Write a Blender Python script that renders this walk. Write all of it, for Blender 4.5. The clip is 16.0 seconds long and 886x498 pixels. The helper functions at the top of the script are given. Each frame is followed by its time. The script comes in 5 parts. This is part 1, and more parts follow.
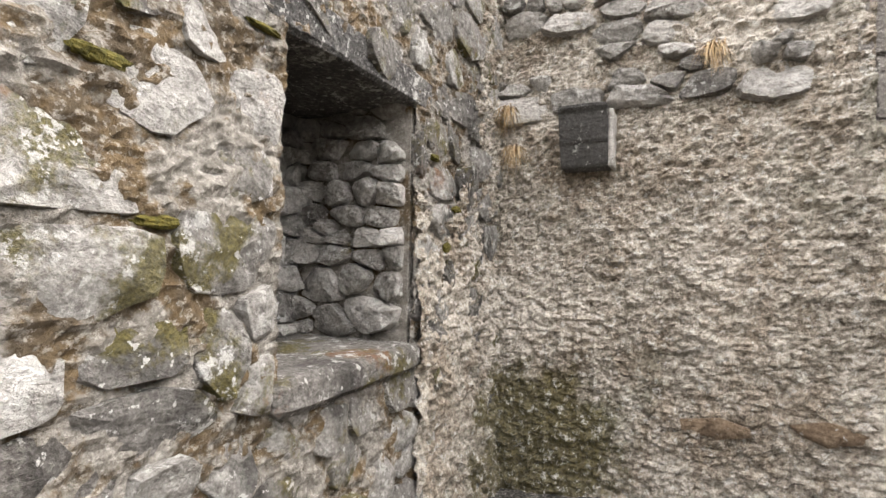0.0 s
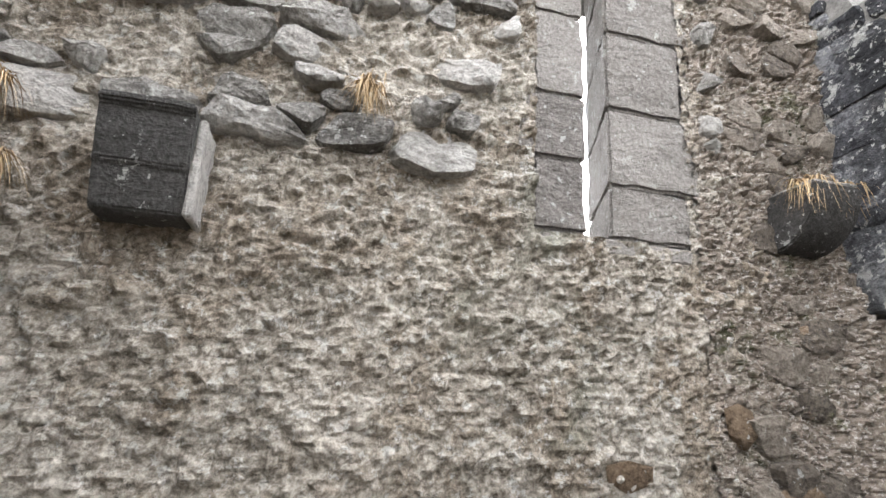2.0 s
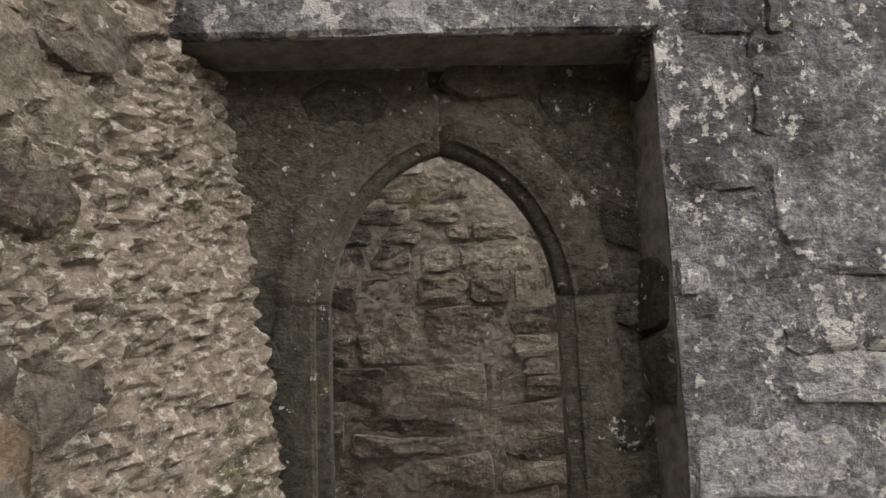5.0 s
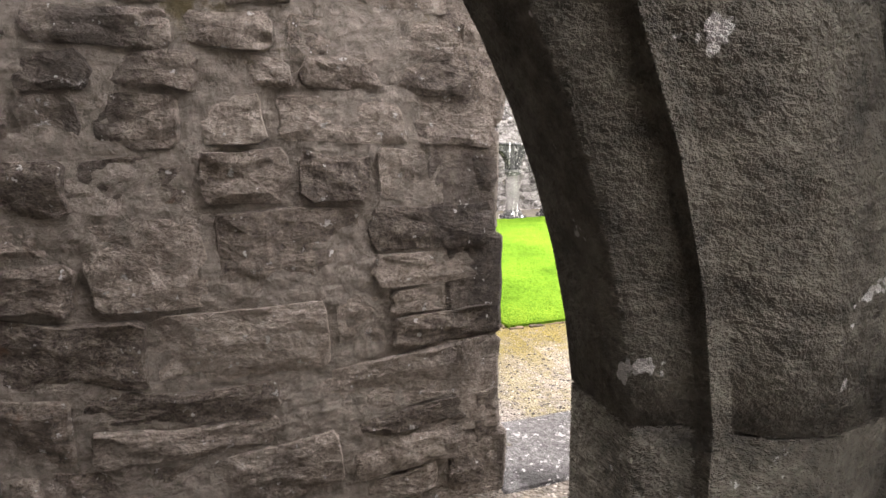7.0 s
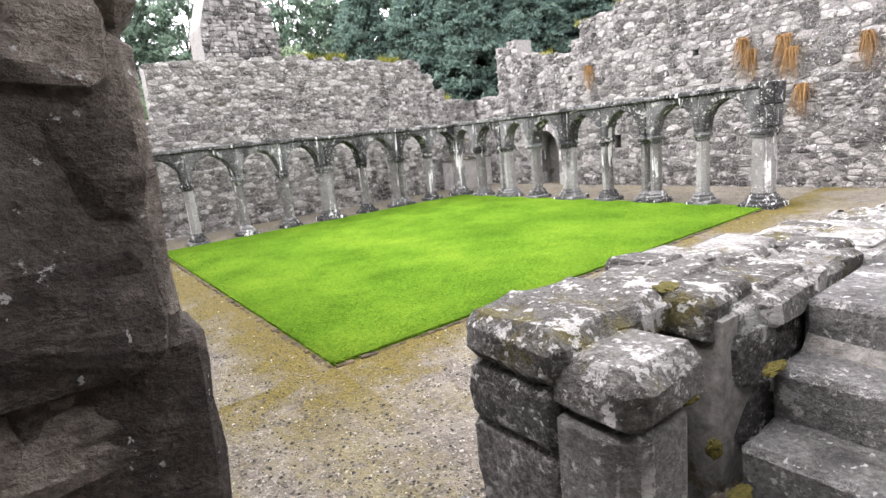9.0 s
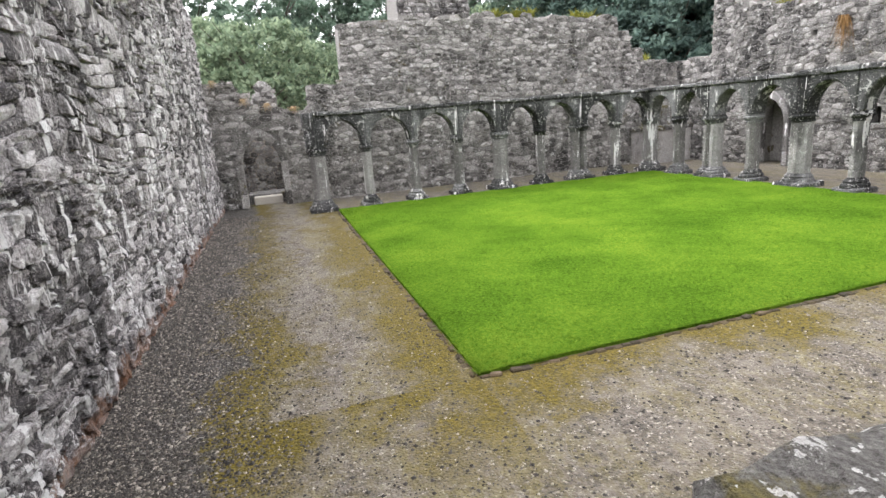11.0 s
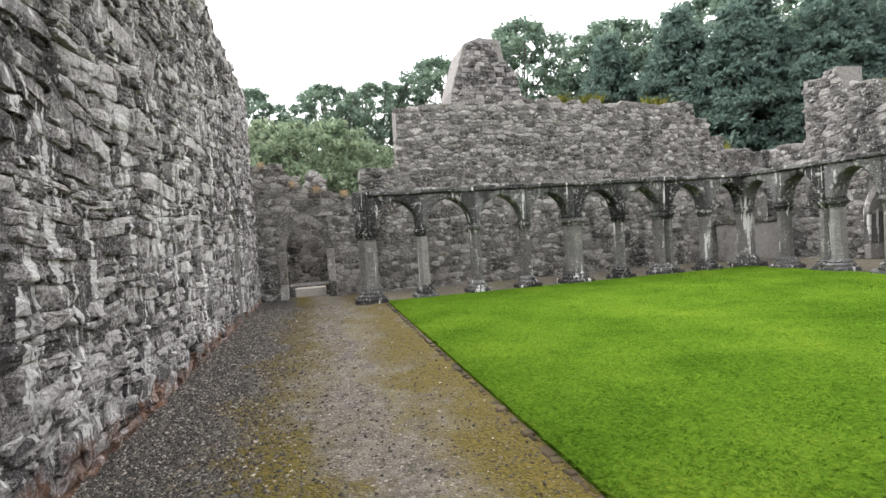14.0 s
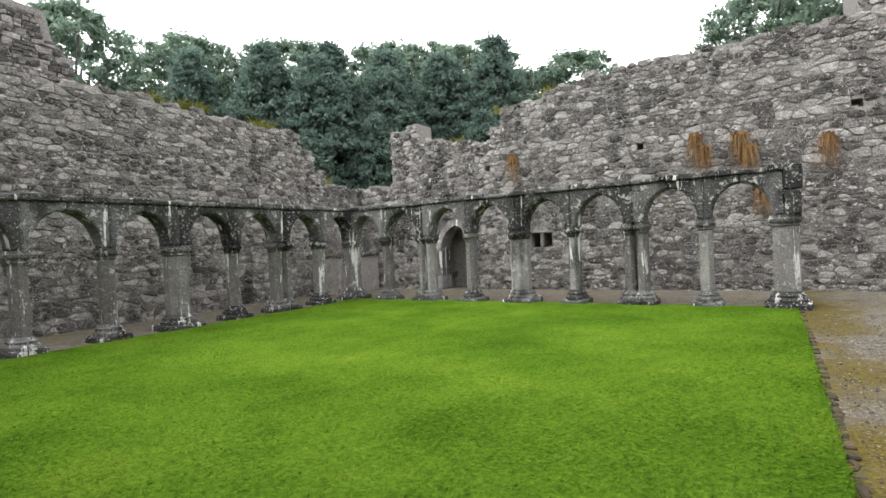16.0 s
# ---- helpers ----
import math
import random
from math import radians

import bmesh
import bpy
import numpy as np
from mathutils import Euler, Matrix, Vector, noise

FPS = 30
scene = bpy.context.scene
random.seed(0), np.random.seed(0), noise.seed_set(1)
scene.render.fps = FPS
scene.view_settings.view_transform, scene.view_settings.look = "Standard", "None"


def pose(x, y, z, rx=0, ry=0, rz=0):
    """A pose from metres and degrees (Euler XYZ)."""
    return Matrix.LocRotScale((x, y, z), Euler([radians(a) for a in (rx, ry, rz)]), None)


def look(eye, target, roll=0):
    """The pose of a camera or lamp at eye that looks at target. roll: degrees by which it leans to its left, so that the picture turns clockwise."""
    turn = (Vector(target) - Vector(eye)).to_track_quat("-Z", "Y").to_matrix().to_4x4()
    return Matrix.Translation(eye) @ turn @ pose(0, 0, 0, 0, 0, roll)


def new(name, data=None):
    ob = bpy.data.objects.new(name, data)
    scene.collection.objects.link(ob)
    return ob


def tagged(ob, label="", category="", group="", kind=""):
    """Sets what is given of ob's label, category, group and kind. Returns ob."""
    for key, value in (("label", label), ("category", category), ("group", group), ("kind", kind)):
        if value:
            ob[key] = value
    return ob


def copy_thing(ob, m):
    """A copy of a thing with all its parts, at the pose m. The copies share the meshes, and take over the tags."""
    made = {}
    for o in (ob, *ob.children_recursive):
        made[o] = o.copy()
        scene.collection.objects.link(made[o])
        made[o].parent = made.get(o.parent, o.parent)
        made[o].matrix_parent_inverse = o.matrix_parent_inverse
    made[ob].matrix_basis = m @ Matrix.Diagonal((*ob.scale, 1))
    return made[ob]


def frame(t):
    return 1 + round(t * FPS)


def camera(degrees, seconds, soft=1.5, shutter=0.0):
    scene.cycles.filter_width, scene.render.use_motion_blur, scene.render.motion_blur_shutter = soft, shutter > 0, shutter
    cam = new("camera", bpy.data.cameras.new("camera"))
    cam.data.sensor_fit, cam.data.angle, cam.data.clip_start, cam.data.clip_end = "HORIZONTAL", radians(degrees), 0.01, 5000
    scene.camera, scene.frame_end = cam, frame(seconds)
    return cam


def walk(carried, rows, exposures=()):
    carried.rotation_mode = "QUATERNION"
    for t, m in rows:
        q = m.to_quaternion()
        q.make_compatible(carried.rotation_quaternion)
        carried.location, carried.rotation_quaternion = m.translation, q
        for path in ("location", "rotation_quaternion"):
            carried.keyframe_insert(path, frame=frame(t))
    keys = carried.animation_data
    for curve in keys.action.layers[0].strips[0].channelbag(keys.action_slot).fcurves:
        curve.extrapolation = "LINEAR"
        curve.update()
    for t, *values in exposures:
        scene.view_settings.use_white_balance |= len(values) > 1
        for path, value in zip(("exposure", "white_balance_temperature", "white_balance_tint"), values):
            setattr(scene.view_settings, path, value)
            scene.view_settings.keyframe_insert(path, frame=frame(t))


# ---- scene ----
cam = camera(80.1, 16.0)
PATH = [
    (0, (3.331, -3.047, 2.099), (1.506, -3.865, 2.156), 1.2),
    (0.5, (2.979, -3.023, 2.073), (1.06, -3.575, 2.169), 1.3),
    (1, (2.496, -3.072, 2.125), (0.527, -3.354, 2.337), 1.5),
    (1.2, (2.344, -3.07, 2.091), (0.371, -3.224, 2.376), 0.8),
    (1.3, (2.226, -3.091, 2.118), (0.256, -3.164, 2.456), 2.4),
    (1.5, (2.033, -3.092, 2.162), (0.069, -3.052, 2.536), 2.1),
    (2, (1.65, -3.018, 2.2), (-0.214, -2.533, 2.737), 3.1),
    (2.5, (1.308, -2.833, 2.211), (-0.301, -1.873, 2.909), 3.7),
    (3, (1.05, -2.599, 2.198), (-0.21, -1.272, 3.005), 3.5),
    (3.5, (0.794, -2.403, 2.174), (-0.08, -0.777, 2.944), 1.9),
    (4, (0.52, -2.214, 2.097), (0.025, -0.372, 2.697), -0.4),
    (4.5, (0.197, -1.818, 2.036), (0.092, 0.133, 2.465), -2.1),
    (5, (0.108, -1.368, 2.005), (0.196, 0.619, 2.216), -2.3),
    (7.5, (0.441, 0.333, 2.203), (1.319, 2.079, 1.777), -3.5),
    (8, (0.547, 0.645, 2.112), (1.701, 2.227, 1.705), -6.6),
    (10.3, (1.664, 1.707, 2.083), (2.61, 3.412, 1.638), -2.0),
    (10.5, (1.648, 1.774, 2.095), (2.455, 3.545, 1.632), -2.9),
    (11, (1.614, 2.05, 2.113), (2.168, 3.91, 1.627), -4.6),
    (11.5, (1.589, 2.219, 2.108), (1.957, 4.128, 1.637), -5.2),
    (12, (1.652, 2.489, 2.031), (1.791, 4.452, 1.673), -5.5),
    (12.5, (1.696, 2.697, 1.884), (1.733, 4.677, 1.6), -5.8),
    (13, (1.647, 3.035, 1.664), (1.722, 5.018, 1.415), -5.7),
    (13.5, (1.599, 3.421, 1.478), (1.773, 5.407, 1.326), -4.6),
    (14, (1.623, 3.997, 1.424), (2.07, 5.945, 1.366), -4.0),
    (14.5, (1.707, 4.498, 1.415), (2.545, 6.314, 1.408), -3.5),
    (15, (1.819, 4.987, 1.402), (3.043, 6.569, 1.385), -3.0),
    (15.5, (1.775, 5.56, 1.402), (3.309, 6.842, 1.371), -3.1),
    (16, (1.788, 6.128, 1.41), (3.482, 7.192, 1.386), -2.8),
]
EXPOSURES = [(0.0, 2.4, 6750, 12), (1.5, 2.4, 6500, 11), (2.4, 2.55, 6150, 10), (3.0, 2.36, 5950, 10), (4.0, 2.0, 6000, 11), (5.0, 2.4, 7100, 12), (7.5, 3.05, 6600, 20), (8.2, 2.75, 6400, 19), (10.5, 1.74, 6350, 15), (13.0, 1.78, 6450, 13), (15.0, 1.16, 6480, 12), (16.0, 1.22, 6480, 11)]
walk(cam, [(t, look(eye, target, roll)) for t, eye, target, roll in PATH], EXPOSURES)

# ---- light ----
world = bpy.data.worlds.new("overcast_sky")
scene.world = world
world.use_nodes = True
wn = world.node_tree
for n in list(wn.nodes):
    wn.nodes.remove(n)
sky = wn.nodes.new("ShaderNodeTexSky")
sky.sky_type = "NISHITA"
sky.sun_disc = False
SUN_ELEV, SUN_AZ = radians(58), radians(-35)
sky.sun_elevation, sky.sun_rotation = SUN_ELEV, SUN_AZ
sky.air_density, sky.dust_density, sky.ozone_density = 1.0, 6.0, 1.0
grey_sky = wn.nodes.new("ShaderNodeHueSaturation")
grey_sky.inputs["Saturation"].default_value = 0.12
bg = wn.nodes.new("ShaderNodeBackground")
bg.inputs["Strength"].default_value = 0.15
veil = wn.nodes.new("ShaderNodeMix")
veil.data_type = "RGBA"
veil.inputs[0].default_value = 0.6
veil.inputs[7].default_value = (11.0, 11.1, 11.4, 1)
wo = wn.nodes.new("ShaderNodeOutputWorld")
wn.links.new(sky.outputs[0], grey_sky.inputs["Color"])
wn.links.new(grey_sky.outputs[0], veil.inputs[6])
wn.links.new(veil.outputs[2], bg.inputs[0])
wn.links.new(bg.outputs[0], wo.inputs[0])
sun = new("sun", bpy.data.lights.new("sun", "SUN"))
sun.data.energy, sun.data.angle, sun.data.color = 0.5, radians(40), (1.0, 0.97, 0.92)
sun.matrix_world = look((math.sin(SUN_AZ) * 40, math.cos(SUN_AZ) * 40, 64), (0, 0, 0))

# ---- materials ----


class Nodes:
    """Short way to wire one procedural material."""

    def __init__(self, name):
        self.mat = bpy.data.materials.new(name)
        self.mat.use_nodes = True
        self.t = self.mat.node_tree
        self.bsdf = self.t.nodes["Principled BSDF"]
        self.pos = self.t.nodes.new("ShaderNodeNewGeometry")

    def put(self, sock, v):
        if isinstance(v, bpy.types.NodeSocket):
            self.t.links.new(v, sock)
        else:
            sock.default_value = v

    def noise(self, scale, detail=4, rough=0.6, stretch=(1, 1, 1), shift=(0, 0, 0)):
        mp = self.t.nodes.new("ShaderNodeMapping")
        mp.inputs["Scale"].default_value = stretch
        mp.inputs["Location"].default_value = shift
        mp.inputs["Rotation"].default_value = (0.35, 0.25, 0.5)
        self.t.links.new(self.pos.outputs["Position"], mp.inputs["Vector"])
        n = self.t.nodes.new("ShaderNodeTexNoise")
        n.inputs["Scale"].default_value, n.inputs["Detail"].default_value = scale, detail
        n.inputs["Roughness"].default_value = rough
        self.t.links.new(mp.outputs[0], n.inputs["Vector"])
        return n.outputs["Fac"]

    def cells(self, scale, stretch=(1, 1, 1)):
        mp = self.t.nodes.new("ShaderNodeMapping")
        mp.inputs["Scale"].default_value = stretch
        self.t.links.new(self.pos.outputs["Position"], mp.inputs["Vector"])
        n = self.t.nodes.new("ShaderNodeTexVoronoi")
        n.inputs["Scale"].default_value = scale
        self.t.links.new(mp.outputs[0], n.inputs["Vector"])
        return n.outputs["Distance"], n.outputs["Color"]

    def step(self, fac, lo, hi):
        n = self.t.nodes.new("ShaderNodeMapRange")
        n.interpolation_type = "SMOOTHSTEP"
        self.put(n.inputs["Value"], fac)
        n.inputs["From Min"].default_value, n.inputs["From Max"].default_value = lo, hi
        return n.outputs["Result"]

    def math(self, op, a, b=0.0):
        n = self.t.nodes.new("ShaderNodeMath")
        n.operation = op
        self.put(n.inputs[0], a)
        self.put(n.inputs[1], b)
        return n.outputs[0]

    def mix(self, fac, a, b, mode="MIX"):
        n = self.t.nodes.new("ShaderNodeMix")
        n.data_type, n.blend_type = "RGBA", mode
        self.put(n.inputs[0], fac)
        for s, v in ((n.inputs[6], a), (n.inputs[7], b)):
            self.put(s, v if isinstance(v, bpy.types.NodeSocket) else (*v, 1))
        return n.outputs[2]

    def ramp(self, fac, stops):
        n = self.t.nodes.new("ShaderNodeValToRGB")
        self.put(n.inputs[0], fac)
        e = n.color_ramp.elements
        while len(e) < len(stops):
            e.new(0.5)
        for el, (p, c) in zip(e, stops):
            el.position, el.color = p, (*c, 1)
        return n.outputs[0]

    def piece(self):
        """A random number for each stone, whether it is an object or an island of a joined mesh."""
        oi = self.t.nodes.new("ShaderNodeObjectInfo")
        s = self.math("ADD", oi.outputs["Random"], self.pos.outputs["Random Per Island"])
        return self.math("FRACT", s)

    def done(self, colour, rough=0.9, bump=None, strength=0.5, dist=0.01, spec=0.3):
        self.put(self.bsdf.inputs["Base Color"], colour)
        self.put(self.bsdf.inputs["Roughness"], rough)
        self.bsdf.inputs["Specular IOR Level"].default_value = spec
        if bump is not None:
            b = self.t.nodes.new("ShaderNodeBump")
            b.inputs["Strength"].default_value, b.inputs["Distance"].default_value = strength, dist
            self.put(b.inputs["Height"], bump)
            self.t.links.new(b.outputs[0], self.bsdf.inputs["Normal"])
        return self.mat


def stone_mat(name, dark, mid, light, lichen=0.3, streak=0.0, soot=0.3, moss=0.0, rust=0.0, grain=40, foot=0.0, hard=0.0):
    k = Nodes(name)
    grain_f = k.noise(grain, 6, 0.7)
    patch = k.noise(3.0, 5, 0.65)
    tone = k.math("ADD", k.math("MULTIPLY", k.piece(), 0.5), k.math("MULTIPLY", patch, 0.5))
    fine = k.noise(grain * 2.6, 5, 0.8)
    tone = k.math("ADD", tone, k.math("MULTIPLY", k.math("SUBTRACT", grain_f, 0.5), 1.3))
    tone = k.math("ADD", tone, k.math("MULTIPLY", k.math("SUBTRACT", fine, 0.5), 0.9))
    c = k.ramp(tone, [(0.15 + 0.16 * hard, dark), (0.5 + 0.03 * hard, mid), (0.85 - 0.06 * hard, light)])
    if soot:
        s = k.step(k.noise(1.1, 6, 0.62, (1, 1, 0.45), (3, 1, 7)), 0.60 - 0.2 * soot, 0.72 - 0.2 * soot)
        c = k.mix(k.math("MULTIPLY", s, 0.75), c, tuple(v * 0.35 for v in dark))
    if moss:
        m = k.step(k.noise(2.2, 6, 0.7, (1, 1, 1), (11, 5, 2)), 0.66 - 0.2 * moss, 0.76 - 0.2 * moss)
        mc = k.ramp(k.noise(60, 3), [(0.3, (0.05, 0.045, 0.01)), (0.7, (0.16, 0.13, 0.03))])
        c = k.mix(k.math("MULTIPLY", m, 0.85), c, mc)
    if rust:
        m = k.step(k.noise(1.7, 6, 0.7, (1, 1, 1), (1, 25, 2)), 0.7 - 0.2 * rust, 0.8 - 0.2 * rust)
        c = k.mix(k.math("MULTIPLY", m, 0.7), c, (0.2, 0.09, 0.035))
    if lichen:
        big = k.step(k.noise(5.0, 8, 0.75, (1, 1, 1), (4, 9, 1)), 0.64 - 0.16 * lichen, 0.67 - 0.16 * lichen)
        dots = k.step(k.noise(24, 4, 0.6, (1, 1, 1), (2, 2, 8)), 0.67 - 0.12 * lichen, 0.69 - 0.12 * lichen)
        l = k.math("MAXIMUM", big, dots)
        c = k.mix(k.math("MULTIPLY", l, 0.8), c, (0.55, 0.54, 0.51))
    if streak:
        wob = k.noise(7.0, 4, 0.6, (1, 1, 0.09), (7, 7, 3))
        wob = k.math("ADD", wob, k.math("MULTIPLY", k.math("SUBTRACT", k.noise(26, 5, 0.7), 0.5), 0.16))
        brk = k.noise(1.2, 4, 0.6, (1, 1, 1.2), (5, 1, 1))
        s = k.math("MULTIPLY", k.step(wob, 0.65 - 0.1 * streak, 0.67 - 0.1 * streak), k.step(brk, 0.42, 0.5))
        fine_run = k.math("MULTIPLY", k.step(k.noise(15.0, 3, 0.5, (1, 1, 0.05), (2, 9, 3)), 0.64, 0.66), k.step(k.noise(0.9, 5, 0.65, (1, 1, 0.8), (8, 2, 4)), 0.48, 0.54))
        if foot:
            along = k.t.nodes.new("ShaderNodeSeparateXYZ")
            k.t.links.new(k.pos.outputs["Position"], along.inputs[0])
            runs = k.math("MULTIPLY", k.step(along.outputs[1], 7.5, 12.5), 0.055)
            wet = k.step(k.math("ADD", k.noise(6.5, 5, 0.6, (1, 1, 0.06), (6, 1, 3)), runs), 0.64, 0.67)
            low = k.math("SUBTRACT", 1.0, k.step(k.math("ADD", along.outputs[2], k.noise(2.5, 4, 0.6, (1, 1, 0.2))), 1.7, 2.6))
            s = k.math("MAXIMUM", k.math("MAXIMUM", s, fine_run), k.math("MULTIPLY", wet, low))
        c = k.mix(k.math("MULTIPLY", s, 0.92), c, (0.80, 0.785, 0.76))
    if foot:
        xyz = k.t.nodes.new("ShaderNodeSeparateXYZ")
        k.t.links.new(k.pos.outputs["Position"], xyz.inputs[0])
        hgt = k.math("ADD", xyz.outputs[2], k.math("MULTIPLY", k.math("SUBTRACT", k.noise(3.5, 7, 0.75), 0.5), 1.3))
        c = k.mix(k.math("MULTIPLY", k.math("SUBTRACT", 1.0, k.step(hgt, foot * 0.5, foot)), 0.75), c, k.ramp(k.noise(14, 5), [(0.35, (0.09, 0.045, 0.025)), (0.65, (0.27, 0.12, 0.05))]))
    h = k.math("ADD", k.math("MULTIPLY", grain_f, 0.5), k.math("MULTIPLY", k.noise(11, 7, 0.72, (1, 1, 1.5)), 1.3))
    return k.done(c, 0.88, h, 1.0, 0.06)


M_GREY = stone_mat("grey_rubble", (0.055, 0.052, 0.049), (0.20, 0.19, 0.178), (0.42, 0.402, 0.378), 0.4, 0, 0.35, 0.1, 0.15, hard=0.7)
M_WEST = stone_mat("streaked_rubble", (0.06, 0.055, 0.055), (0.34, 0.314, 0.302), (0.70, 0.67, 0.65), 0.35, 0.9, 0.35, foot=0.2, hard=0.9)
M_NORTH = stone_mat("mossy_rubble", (0.06, 0.056, 0.05), (0.22, 0.208, 0.191), (0.48, 0.456, 0.424), 0.4, 0, 0.25, 0.25, hard=0.5)
M_WARM = stone_mat("lichened_rubble", (0.085, 0.077, 0.069), (0.225, 0.21, 0.192), (0.45, 0.43, 0.40), 0.4, 0, 0.25, 0.75, 0.6, 28)
M_DARK = stone_mat("dark_ashlar", (0.035, 0.035, 0.04), (0.125, 0.125, 0.135), (0.36, 0.36, 0.37), 0.45, 0.0, 0.5, grain=28)
M_LINTEL = stone_mat("dark_spotted_lintel", (0.035, 0.035, 0.038), (0.105, 0.105, 0.11), (0.30, 0.30, 0.305), 0.45, 0.0, 0.5, grain=28)
M_BROWN = stone_mat("brown_flat_rubble", (0.08, 0.066, 0.054), (0.22, 0.185, 0.15), (0.40, 0.35, 0.295), 0.1, 0, 0.2, 0.0, 0.35, 28)
M_OCHRE = stone_mat("ochre_fieldstone", (0.10, 0.065, 0.04), (0.22, 0.155, 0.10), (0.36, 0.28, 0.2), 0.1, 0, 0.2, 0.0, 0.3, 28)
# mossy doorway stone; its darkness also carries the shade of the recess
M_SHADE = stone_mat("mossy_shaded_stone", (0.021, 0.020, 0.015), (0.06, 0.055, 0.042), (0.14, 0.13, 0.10), 0.1, 0, 0.3, 0.25, 0.25, 28)
M_JAMB = stone_mat("brown_window_stone", (0.12, 0.107, 0.096), (0.25, 0.226, 0.205), (0.40, 0.37, 0.34), 0.3, 0, 0.25, 0.1, 0.1, 50)
M_DRESSED = stone_mat("dressed_limestone", (0.09, 0.085, 0.078), (0.21, 0.20, 0.19), (0.38, 0.37, 0.35), 0.3, 0.6, 0.3)
M_ARCH = stone_mat("sooty_limestone", (0.022, 0.022, 0.022), (0.07, 0.07, 0.068), (0.22, 0.22, 0.215), 0.42, 0.35, 0.5)
M_CAP = stone_mat("lichen_capped_stone", (0.055, 0.052, 0.045), (0.16, 0.152, 0.138), (0.36, 0.35, 0.33), 0.58, 0, 0.25, 0.75, 0.4)
M_CORBEL = stone_mat("smooth_dark_corbel_stone", (0.04, 0.038, 0.036), (0.082, 0.077, 0.072), (0.15, 0.143, 0.135), 0.12, 0, 0.2, 0.0, 0.0, 50)
M_RUBBLE = stone_mat("grey_tan_rubble", (0.13, 0.12, 0.108), (0.32, 0.30, 0.274), (0.56, 0.53, 0.49), 0.35, 0, 0.15, 0.1, 0.2, 28)
M_STEP = stone_mat("worn_step_stone", (0.065, 0.062, 0.057), (0.17, 0.165, 0.157), (0.34, 0.33, 0.32), 0.3, 0, 0.2, 0.35)


def mortar_mat(name, a, b, moss=0.2, tint=(0.09, 0.07, 0.02), specks=0.0):
    k = Nodes(name)
    f = k.noise(18, 7, 0.75)
    c = k.ramp(f, [(0.3, a), (0.7, b)])
    m = k.step(k.noise(2.6, 6, 0.7, (1, 1, 1), (3, 8, 8)), 0.64 - 0.25 * moss, 0.72 - 0.25 * moss)
    c = k.mix(k.math("MULTIPLY", m, 0.8), c, k.mix(k.step(k.noise(8, 4), 0.4, 0.6), tint, tuple(v * 0.5 for v in tint)))
    if specks:
        w = k.step(k.noise(34, 6, 0.75, (1, 1, 1.3), (6, 2, 5)), 0.53, 0.59)
        c = k.mix(k.math("MULTIPLY", w, specks), c, (0.58, 0.55, 0.50))
        pit = k.step(k.noise(27, 6, 0.75, (1, 1, 1.3), (1, 7, 3)), 0.56, 0.62)
        c = k.mix(k.math("MULTIPLY", pit, specks), c, (0.05, 0.042, 0.034))
    return k.done(c, 0.95, f, 1.0, 0.03)


M_MORTAR = mortar_mat("lime_mortar", (0.10, 0.095, 0.088), (0.34, 0.325, 0.30))
M_MORTAR_PALE = mortar_mat("pale_lime_mortar", (0.075, 0.064, 0.05), (0.34, 0.315, 0.28), 0.66, (0.105, 0.06, 0.014), 0.35)
M_MORTAR_WEST = stone_mat("streaked_mortar", (0.06, 0.055, 0.054), (0.34, 0.312, 0.30), (0.70, 0.67, 0.65), 0.35, 0.9, 0.35, foot=0.2, hard=0.9)
# bared brown core; its low tone also holds the shade of the corner
M_BARED_SHADE = mortar_mat("bared_core_corner_shade", (0.07, 0.055, 0.042), (0.34, 0.285, 0.235), 0.3, (0.07, 0.075, 0.03), 0.6)
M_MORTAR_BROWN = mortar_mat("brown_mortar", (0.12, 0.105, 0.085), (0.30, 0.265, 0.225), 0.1)


